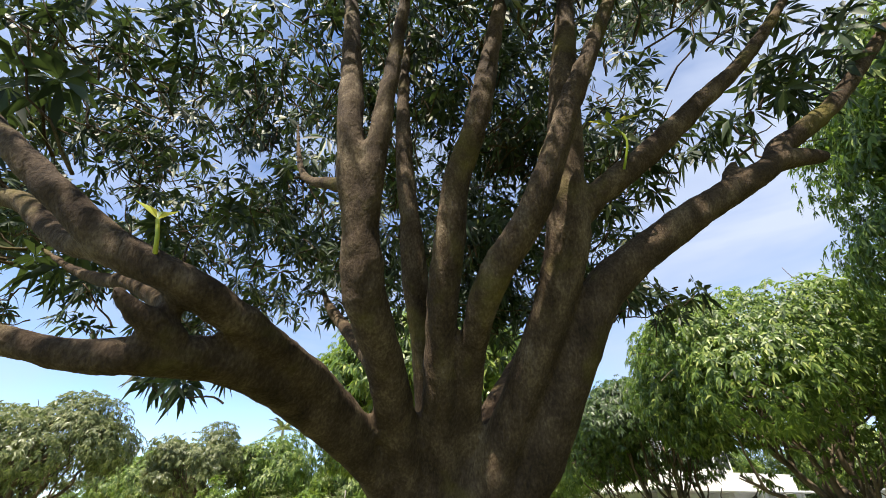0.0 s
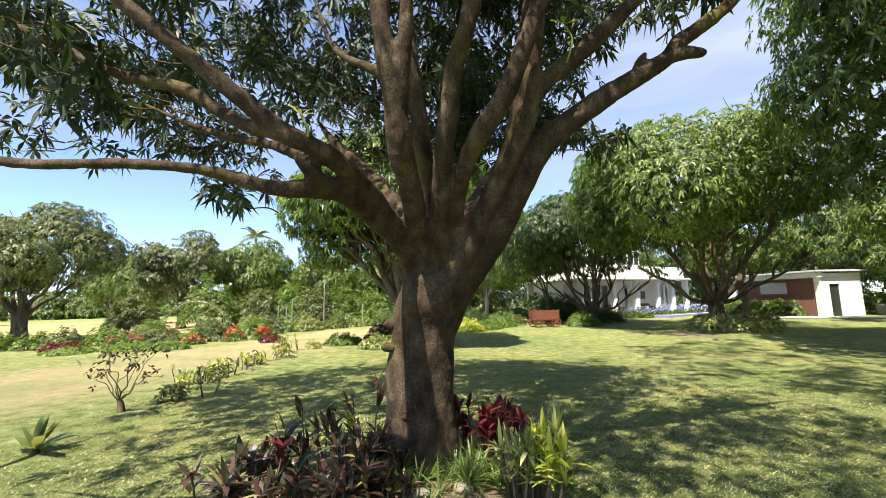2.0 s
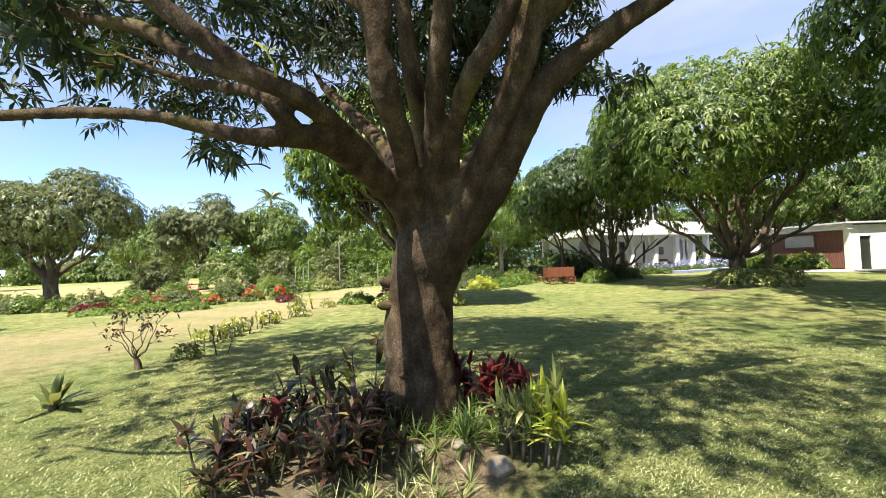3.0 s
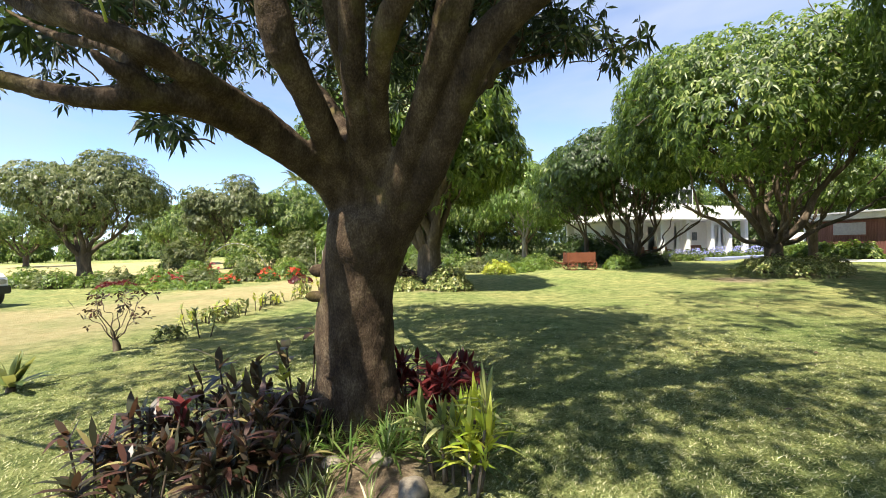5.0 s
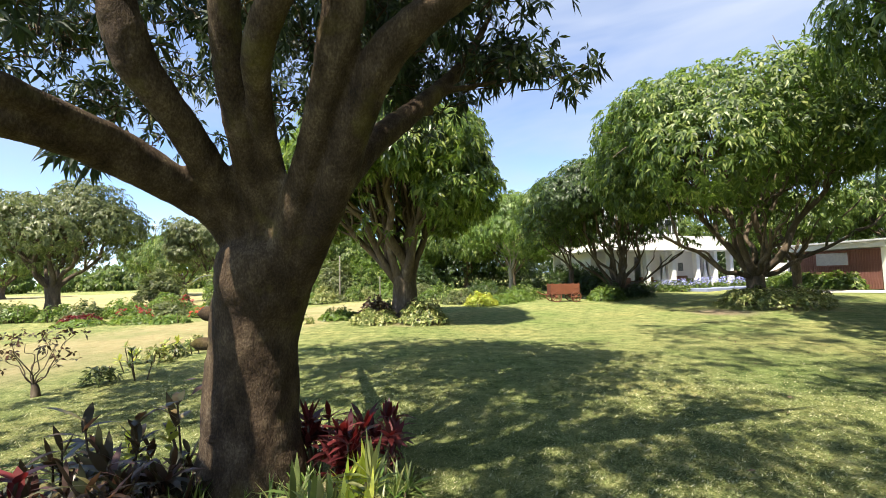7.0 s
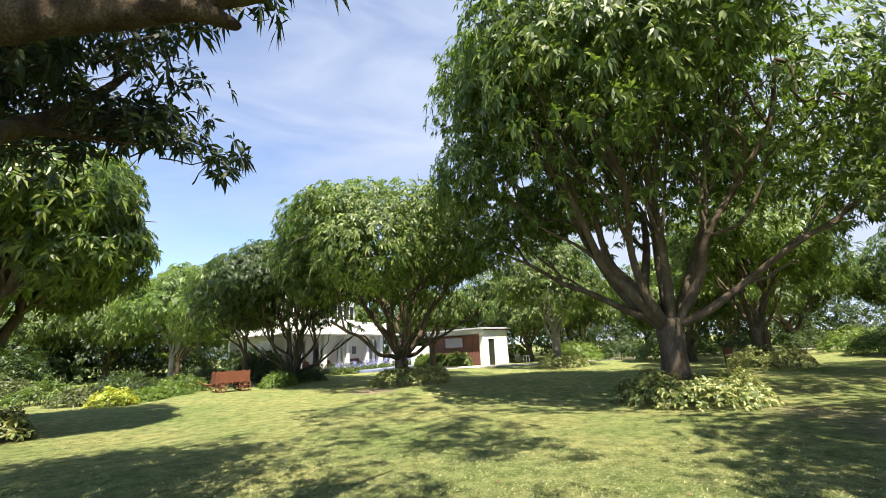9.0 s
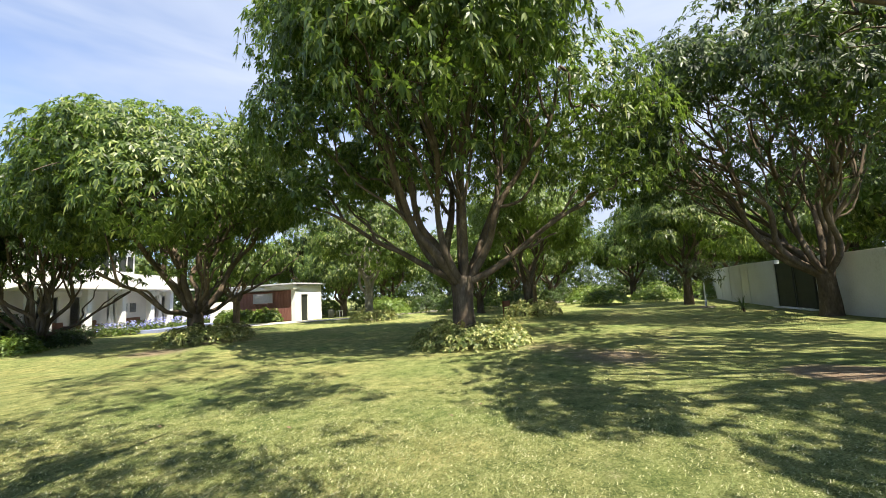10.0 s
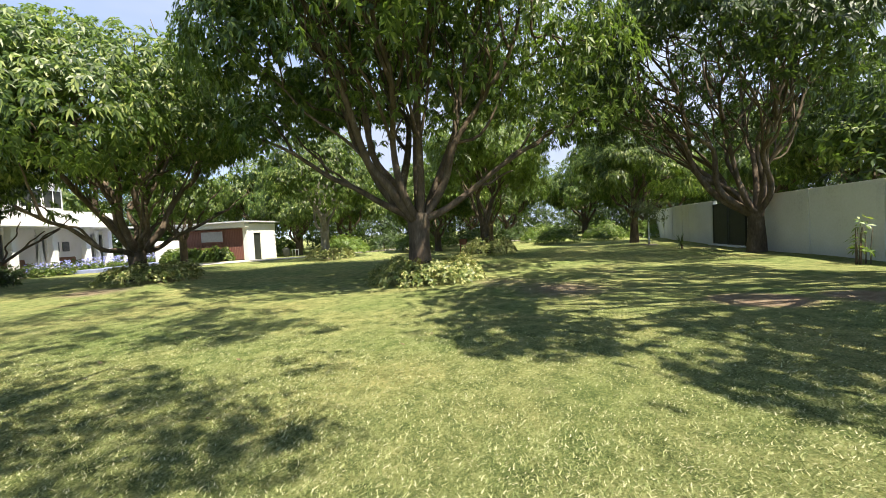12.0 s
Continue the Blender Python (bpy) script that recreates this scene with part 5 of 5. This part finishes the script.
sp = tagged(put("planting_disc", quick_mesh("planting_disc", *tube([(29.0, -0.25, -0.05, 0.5), (29.0, -0.25, 0.05, 0.45), (29.0, -0.25, 0.06, 0.02)], 14, 2), True), STONE), "pale stone disc at the foot of the young tree", "stone")

# ---- shrubs ----
bush("variegated_shrub", "ring of yellow-green variegated shrubs round a tree foot", 12.0, 17.7, 1.9, 1.4, 0.85, 1000, 51, LEAF_VAR, hole=0.2, group="shrub rings")
bush("variegated_shrub", "ring of pale variegated shrubs round the tall tree", 13.0, 6.6, 1.75, 1.75, 0.80, 1300, 52, LEAF_VAR, hole=0.2, group="shrub rings")
bush("variegated_shrub", "clump of yellow variegated shrub at a tree foot", -0.35, 14.9, 0.75, 0.6, 0.95, 420, 53, LEAF_VAR)
bush("variegated_shrub", "low variegated shrub at a tree foot", -1.9, 14.9, 0.8, 0.6, 0.6, 300, 54, LEAF_VAR)
bush("dark_shrub", "dark purple-leaved shrub at a tree foot", -2.1, 15.9, 0.6, 0.6, 0.95, 300, 55, LEAF_PURPLE)
bush("leafy_shrub", "low bright green shrub on the lawn", -3.6, 16.6, 0.7, 0.6, 0.5, 260, 56, LEAF_YOUNG)
bush("leafy_shrub", "green shrub beside the mango tree", -1.5, 17.4, 0.9, 0.7, 1.0, 380, 57, LEAF)
bush("variegated_shrub", "pale shrub ring round a tree on the far lawn", 23.3, 18.3, 1.7, 1.4, 0.9, 700, 58, LEAF_VAR, hole=0.2, group="shrub rings")
bush("variegated_shrub", "pale shrub ring on the far lawn under the trees", 24.0, 8.0, 1.8, 1.5, 1.0, 800, 59, LEAF_VAR, hole=0.2, group="shrub rings")
for i, (bx, by, rx, h, m, lab) in enumerate([
        (1.6, 22.6, 0.8, 0.8, LEAF_LIME, "bright lime fern-like plant at the lawn edge"), (2.6, 23.4, 0.9, 0.6, LEAF_YOUNG, "low green plants at the lawn edge"), (0.5, 24.2, 1.0, 0.9, LEAF_OLIVE, "green shrub at the lawn edge"),
        (3.6, 24.6, 0.9, 0.7, LEAF_YOUNG, "green shrub at the lawn edge"), (4.2, 26.5, 1.2, 1.0, LEAF, "green shrub behind the cart"), (8.2, 24.2, 1.0, 0.9, LEAF_YOUNG, "leafy fern clump beside the cart"),
        (8.6, 25.2, 0.9, 1.1, LEAF_DARK, "dark shrub round the tree foot"), (10.2, 25.4, 0.9, 0.9, LEAF_DARK, "dark shrub round the tree foot"), (-0.8, 26.5, 1.3, 1.2, LEAF, "green shrub under the trees"), (2.0, 28.0, 1.6, 1.3, LEAF_DARK, "dark shrub under the trees"),
        (-2.6, 30, 1.5, 1.4, LEAF_OLIVE, "olive shrub at the garden edge"), (5.5, 31.0, 1.5, 1.3, LEAF_DARK, "dark shrub beside the porch")]):
    bush("leafy_shrub", lab, bx, by, rx, rx * 0.8, h, int(330 * rx), 60 + i, m, length=0.17, width=0.06)
for i, (lx, ly, h) in enumerate([(-0.7, 0.6, 2.3), (-0.5, 2.6, 2.6), (-0.3, 4.6, 2.4), (-1.6, -0.6, 1.5)]):
    q = HM @ Vector((lx, ly, 0))
    bush("leafy_shrub", "tall dark green shrub at the end of the porch", q.x, q.y, 1.1, 1.0, h, 700, 72 + i, LEAF_DARK, 0.2, 0.08, group="porch end shrubs")
for i, (bx, by, rx, h, m) in enumerate([(-16.5, 31.5, 2.0, 4.4, LEAF), (-13.8, 33.5, 1.9, 3.8, LEAF_OLIVE), (-11.6, 34.5, 1.7, 4.3, LEAF_YOUNG), (-9.6, 33.8, 1.6, 3.6, LEAF_OLIVE), (-7.6, 35.0, 1.8, 3.9, LEAF),
                                        (-5.4, 35.5, 1.7, 3.2, LEAF_YOUNG), (-20.5, 29.5, 1.6, 3.2, LEAF_OLIVE), (-3.2, 36.0, 1.8, 3.4, LEAF_DARK)]):
    bush("tall_shrub", "tall dense green shrub at the back of the garden border", bx, by, rx, rx * 0.9, h, 900, 900 + i, m, 0.26, 0.09, group="tall border shrubs")
# clipped hedge and blue flowers before the porch
for i in range(8):
    q = HM @ Vector((0.3 + i * 0.95, -1.0, 0))
    bush("hedge", "clipped dark green hedge before the porch", q.x, q.y, 0.62, 0.55, 0.95, 300, 80 + i, LEAF_DARK, 0.09, 0.05, group="porch hedge")
for i in range(14):
    q = HM @ Vector((3.4 + i * 0.98, -1.6 - 0.4 * (i % 2), 0))
    b = bush("flowering_shrub", "low shrub with blue and white flowers before the porch", q.x, q.y, 0.6, 0.55, 0.75, 170, 100 + i, LEAF, 0.11, 0.05, group="blue flower border")
    r = np.random.default_rng(300 + i)
    P = np.stack([r.normal(0, 0.34, 60), r.normal(0, 0.3, 60), r.uniform(0.35, 0.85, 60)], 1)
    put("blossom", quick_mesh("blossom", *whorls(P, r.normal(0, 0.5, (60, 3)) + [0, 0, 1], 5, 0.07, 0.06, 0.1, r)), PETAL_BLUE, b, "blue and white blossom")
for i in range(7):
    bush("leafy_shrub", "bright green broad-leaved hedge along the shed", 23.1 - 0.10 * i, 27.6 + i * 0.85, 0.6, 0.6, 1.25, 260, 120 + i, (LEAF, LEAF_YOUNG)[i % 2], 0.26, 0.09, group="shed hedge")
# flower beds and hedge at the edge of the field
r = np.random.default_rng(12)
for i in range(17):
    t = i / 16
    bx, by = -27 + 17 * t + r.normal(0, 0.4), 20.6 - 1.0 * math.sin(t * 3.1) + 1.5 * max(0, t - 0.6) + r.normal(0, 0.5)
    bush("bed_shrub", "low green shrub in the border beside the field", bx, by, r.uniform(0.7, 1.1), 0.8, r.uniform(0.5, 1.2), 260, 140 + i, (LEAF, LEAF_OLIVE, LEAF_YOUNG)[i % 3], 0.14, 0.06, group="field border")
for i in range(16):
    t = i / 15
    bx, by = -13 + 9.5 * t + r.normal(0, 0.5), 22.5 + 10 * t + r.normal(0, 0.7)
    bush("bed_shrub", "mixed green shrub in the garden border", bx, by, r.uniform(0.6, 1.2), 0.8, r.uniform(0.5, 1.5), 260, 160 + i, (LEAF_YOUNG, LEAF_OLIVE, LEAF, LEAF_VAR)[i % 4], 0.16, 0.06, group="garden border")
for i, (bx, by, s, h, m, lab) in enumerate([(-12.6, 17.9, 0.75, 0.65, PETAL_RED, "crimson flowering shrub in the border"), (-15.2, 18.2, 0.8, 0.45, LEAF_RED, "dark red low plants in the border"), (-13.2, 21.8, 0.5, 0.8, PETAL_RED, "crimson flowering shrub in the border"),
                                           (-9.2, 20.0, 0.55, 0.6, PETAL_ORANGE, "orange-red flowering plant in the border"), (-8.2, 20.4, 0.4, 0.6, PETAL_ORANGE, "orange-red flowering plant in the border"), (-10.5, 19.0, 0.5, 0.4, PETAL_ORANGE, "low reddish plant in the border"), (-7.0, 18.6, 0.5, 0.4, LEAF_RED, "low reddish plant in the border"),
                                           (-11.5, 16.8, 0.9, 0.4, LEAF_YOUNG, "light green ground cover in the border"), (-10.0, 16.6, 0.7, 0.4, LEAF_YOUNG, "light green ground cover in the border"), (-13.6, 16.6, 0.9, 0.35, LEAF_YOUNG, "bright green ground cover in the border")]):
    fl = m in (PETAL_RED, PETAL_ORANGE)
    b = bush("flowering_shrub" if fl else "border_plant", lab, bx, by, s, s * 0.8, h, 150, 180 + i, LEAF if fl else m, 0.13, 0.06)
    if fl:
        rr = np.random.default_rng(800 + i)
        a, q = rr.uniform(0, 6.28, 30), np.sqrt(rr.uniform(0, 1, 30))
        P = np.stack([np.cos(a) * q * s, np.sin(a) * q * s * 0.8, h * np.sqrt(1.05 - q ** 2) * rr.uniform(0.7, 1.1, 30)], 1)
        put("blossom", quick_mesh("blossom", *whorls(P, rr.normal(0, 0.4, (30, 3)) + [0, 0, 1], 5, 0.09, 0.07, 0.1, rr)), m, b, "bright flower heads")
# yellow hedge and undergrowth closing the far lawn
for i, (bx, by) in enumerate([(30, 22), (33, 19.5), (31.5, 16), (37, 16.5), (40.5, 8), (44, 11), (46, 3), (40, 2.5), (43, -1), (38, 23), (35, 26.5), (31, 30), (28.5, 33), (41, 15), (48, 8), (36.5, 6.0)]):
    bush("leafy_shrub", ("light green leafy shrub under the far trees", "dark undergrowth shrub under the far trees")[i % 2], bx, by, 2.2, 1.8, 1.9, 520, 200 + i, (LEAF_YOUNG, LEAF)[i % 2] if i % 4 != 1 else LEAF_DARK, 0.24, 0.085, group="far undergrowth")


# ---- bed round the great tree ----
def strap_plant(name, label, x, y, h, blades, length, width, seed, leaf, stems=3, category="plant", group="", upright=(15, 75), thick=0.012):
    """Canes topped by rosettes of strap leaves that arch outward."""
    r = np.random.default_rng(seed)
    z0 = lz(x, y)
    root = tagged(empty(name, x, y, z0), label, category, group)
    for s in range(stems):
        V, Q = [], []
        a = r.uniform(0, 6.28)
        q = r.uniform(0.02, 0.16)
        top = np.array([math.cos(a) * q * 1.6, math.sin(a) * q * 1.6, h * r.uniform(0.45, 1.0)])
        cane = tube([(top[0] * 0.5, top[1] * 0.5, -0.05, thick), (top[0] * 0.8, top[1] * 0.8, top[2] * 0.5, thick * 0.9), (*top, thick * 0.7)], 6, 2)
        for b in range(blades):
            az, el = r.uniform(0, 6.28), np.radians(r.uniform(*upright))
            d = np.array([math.cos(az) * math.sin(el), math.sin(az) * math.sin(el), math.cos(el)])
            sd = unit(np.cross(d, [0, 0, 1.0]))
            L, w = length * r.uniform(0.6, 1.15), width * r.uniform(0.7, 1.2)
            o = len(V)
            lift = np.array([1, 1, 1 - 0.55 * r.uniform(0, 1) ** 2])
            for t, ww in ((0, 0.35), (0.3, 0.95), (0.65, 0.85), (1.0, 0.06)):
                c = top * lift + d * L * t - np.array([0, 0, 1]) * (L * 0.45 * t * t * math.sin(el))
                V += [c - sd * w * ww * 0.5, c + sd * w * ww * 0.5]
            for k in range(3):
                Q.append((o + 2 * k, o + 2 * k + 1, o + 2 * k + 3, o + 2 * k + 2))
        put("cane", quick_mesh("cane", *cane, True), BARK_FAR, root)
        if name in ("ti_plant", "lime_croton", "agave"):
            for b in range(blades):
                put("leaf", quick_mesh("leaf", np.array(V[8 * b:8 * b + 8]), np.array(Q[:3])), leaf, root)
        else:
            put("rosette", quick_mesh("rosette", np.array(V), np.array(Q)), leaf, root)
    return root


r = np.random.default_rng(77)
for i in range(25):
    bx, by = -1.72 + 1.2 * r.uniform(0, 1), 3.7 + r.uniform(0, 0.95)
    strap_plant("ti_plant", "dark purple-brown ti plant in the bed round the tree", bx, by, r.uniform(0.16, 0.46), 12, 0.21, 0.040, 400 + i, LEAF_PURPLE, 4, group="dark ti plants", thick=0.008)
for i, (bx, by, h) in enumerate([(-1.5, 4.5, 0.62), (-1.2, 4.6, 0.66), (-0.76, 4.2, 0.62), (-0.85, 4.9, 0.85)]):
    strap_plant("ti_plant", "dark ti plant with upright leaves in the bed", bx, by, h, 9, 0.3, 0.06, 440 + i, LEAF_PURPLE, 2, group="dark ti plants", thick=0.008)
for i, (bx, by) in enumerate([(0.06, 4.92), (0.20, 4.98), (0.36, 5.05), (0.26, 4.82), (0.50, 5.0), (0.60, 5.1)]):
    strap_plant("ti_plant", "deep red ti plant beside the tree trunk", bx, by, 0.44, 15, 0.23, 0.048, 450 + i, LEAF_RED, 4, group="red ti plants")
for i, (bx, by) in enumerate([(-1.55, 4.1), (-1.1, 4.2)]):
    strap_plant("ti_plant", "ti plant with reddish young leaves in the bed", bx, by, 0.5, 7, 0.22, 0.06, 460 + i, LEAF_RED, 1, group="red ti plants")
for i, (bx, by, h) in enumerate([(0.50, 4.0, 0.58), (0.58, 4.06, 0.50), (0.44, 4.1, 0.40), (0.60, 3.95, 0.44)]):
    strap_plant("lime_croton", "yellow-lime strap-leaved plant in the bed", bx, by, h, 17, 0.25, 0.032, 470 + i, (LEAF_VAR, LEAF_LIME)[i % 2], 4, upright=(5, 75), group="lime plants")
for i, (bx, by) in enumerate([(-1.1, 4.9), (-0.8, 5.0)]):
    strap_plant("lime_croton", "lime-green leafy plant behind the tree", bx, by, 0.4, 7, 0.18, 0.06, 480 + i, LEAF_LIME, 2, group="lime plants")
for i in range(26):
    a = r.uniform(0, 1)
    bx, by = -0.75 + 1.55 * a, 4.28 + r.uniform(-0.15, 0.4) * (0.6 + a * 0.6)
    strap_plant("spider_plant", "grassy spider plant at the foot of the tree", bx, by, 0.05, 16, 0.30, 0.014, 500 + i, LEAF_BLADE, 2, upright=(15, 80), group="spider plants", thick=0.006)
for i in range(16):
    bx, by = -1.9 + 2.0 * r.uniform(0, 1), 3.32 + r.uniform(0, 0.4)
    strap_plant("grass_tuft", "tuft of long grass in front of the bed", bx, by, 0.03, 18, 0.22, 0.010, 540 + i, GRASS, 2, upright=(10, 75), group="grass tufts", thick=0.004)


def stone(x, y, s, seed, label):
    rs = np.random.default_rng(seed)
    bm = bmesh.new()
    bmesh.ops.create_icosphere(bm, subdivisions=3, radius=1.0)
    k = rs.uniform(0.75, 1.25, 3)
    for v in bm.verts:
        f = 1 + 0.22 * noise.noise(v.co * 1.3 + Vector((seed, 0, 0))) + 0.08 * noise.noise(v.co * 4)
        v.co = Vector((v.co.x * s * k[0] * f, v.co.y * s * k[1] * f, v.co.z * s * 0.65 * f))
    me = bpy.data.meshes.new("rock")
    bm.to_mesh(me)
    bm.free()
    me.polygons.foreach_set("use_smooth", np.ones(len(me.polygons), dtype=bool))
    o = tagged(put("rock", me, STONE), label, "rock", "bed rocks")
    o.location = (x, y, lz(x, y) + s * 0.25)


for i, (bx, by, s) in enumerate([(0.28, 3.85, 0.10), (0.02, 4.18, 0.07), (-0.62, 4.32, 0.09), (0.62, 4.3, 0.08), (0.42, 4.42, 0.08), (-1.55, 4.55, 0.08), (0.36, 5.05, 0.09), (-0.3, 4.12, 0.06), (0.75, 4.5, 0.07)]):
    stone(bx, by, s, 20 + i, "pale weathered rock in the planting bed")

# agave, open shrub and border plants along the lane
strap_plant("agave", "yellow-green broad-leaved agave at the lawn edge", -4.6, 5.65, 0.06, 17, 0.58, 0.12, 600, LEAF_VAR, 1, upright=(10, 60), thick=0.05)
sh = tagged(empty("small_shrub", -4.95, 7.42, lz(-4.95, 7.42)), "small open shrub with twisted stem and reddish leaves", "shrub")
parts = [tube([(0, 0, -0.05, 0.06), (-0.02, 0, 0.12, 0.045), (-0.05, 0, 0.2, 0.025)], 8, 3, 0.12, 2)]
ends = []
for i in range(9):
    a = i * 0.7
    e = np.array([math.cos(a) * r.uniform(0.15, 0.5), math.sin(a) * r.uniform(0.15, 0.45), r.uniform(0.5, 0.95)])
    ends.append(e)
    parts.append(tube(limb_line(r, np.array([-0.04, 0, 0.16]), e, 0.010, 0.004, 0, 0.3), 5, 3))
for q in parts:
    put("stem", quick_mesh("stem", *q, True), BARK_FAR, sh)
P = np.concatenate([e + r.normal(0, 0.08, (7, 3)) for e in ends])
put("foliage", quick_mesh("foliage", *whorls(P, r.normal(0, 1, P.shape) + [0, 0, 0.6], 4, 0.085, 0.034, 0.3, r)), LEAF_PURPLE, sh)
for i in range(22):
    t = i / 21
    bx, by = -4.75 - 0.25 * math.sin(t * 3) + r.normal(0, 0.25), 8.2 + 7.6 * t + r.normal(0, 0.2)
    if i % 3:
        strap_plant("border_plant", "spindly yellow-green plant along the dry lane", bx, by, r.uniform(0.25, 0.55), 9, 0.20, 0.05, 620 + i, (LEAF_LIME, LEAF_VAR, LEAF_LIME)[i % 3], 3, group="lane border plants", thick=0.01)
    else:
        bush("border_plant", "pale leafy border plant along the dry lane", bx, by, r.uniform(0.18, 0.3), 0.22, r.uniform(0.3, 0.6) + (0.45 if i == 18 else 0), 26, 620 + i,
             (LEAF_OLIVE, LEAF_VAR)[i % 2], 0.14, 0.045, group="lane border plants", stems=4)
strap_plant("agave", "dark spiky yucca beside the gate", 24.9, -1.5, 0.25, 34, 0.75, 0.05, 700, LEAF_DARK, 1, upright=(10, 95), thick=0.06)
b = bush("small_shrub", "thin lime-leaved shrub before the garden wall", 16.2, -4.5, 0.35, 0.25, 1.5, 15, 710, LEAF_YOUNG, 0.18, 0.06)

# fallen leaves on the lawn
r = np.random.default_rng(31)
n = 110
fx, fy = r.uniform(-3, 12, n), r.uniform(3.0, 12, n)
P = np.stack([fx, fy, land(fx, fy) + 0.03], 1)
V, Q = whorls(P, np.tile([[0, 0, 1.0]], (n, 1)) + r.normal(0, 0.2, (n, 3)), 1, 0.08, 0.03, 0.05, r, False, (80, 95))
tagged(put("fallen_leaves", quick_mesh("fallen_leaves", V, Q), DRY_LEAF), "dry brown leaves fallen on the lawn", "leaves", kind="stuff")

# short grass near the walk
r = np.random.default_rng(41)
n = 2400000
gx = r.uniform(-5.5, 12.5, n)
gy = r.uniform(-3.0, 11.0, n)
dist = np.hypot(gx - 1.3, gy - 1.6)
keep = (r.uniform(0, 1, n) < np.clip(1.05 - dist / 11.5, 0, 1) ** 2.4) & (dist > 0.9)
keep &= ~((seg_dist(gx, gy, LANE) < 3.4) & (r.uniform(0, 1, n) < 0.8))
patch = 0.5 + 0.5 * np.sin(gx * 1.7 + 1.3 * np.sin(gy * 1.1)) * np.sin(gy * 1.9 + np.sin(gx * 0.8))
keep &= r.uniform(0, 1, n) < 0.6 + 0.4 * patch
for bx, by, br, bk in BARE:
    keep &= ~((np.hypot(gx - bx, gy - by) < br) & (r.uniform(0, 1, n) < bk * 1.3))
gx, gy = gx[keep], gy[keep]
m = len(gx)
az = r.uniform(0, 6.28, m)
ln = r.uniform(0.010, 0.024, m)
lean = r.uniform(0.6, 2.2, m)
bw = r.uniform(0.0016, 0.0038, m) * (1 + np.hypot(gx - 1.3, gy - 1.6) * 0.15)
g0 = np.stack([gx, gy, land(gx, gy) - 0.004], 1)
sd = np.stack([-np.sin(az), np.cos(az), np.zeros(m)], 1) * bw[:, None]
dr = np.stack([np.cos(az) * lean, np.sin(az) * lean, np.ones(m)], 1)
V = np.stack([g0 - sd, g0 + sd, g0 + dr * (ln * 0.6)[:, None] + sd * 0.7, g0 + dr * ln[:, None] * [[1.1, 1.1, 0.9]]], 1).reshape(-1, 3)
k = np.arange(m)[:, None] * 4
tagged(put("grass", quick_mesh("grass", V, k + np.array([[0, 1, 2, 3]])), GRASS), "short mown grass blades of the lawn", "grass", kind="stuff")
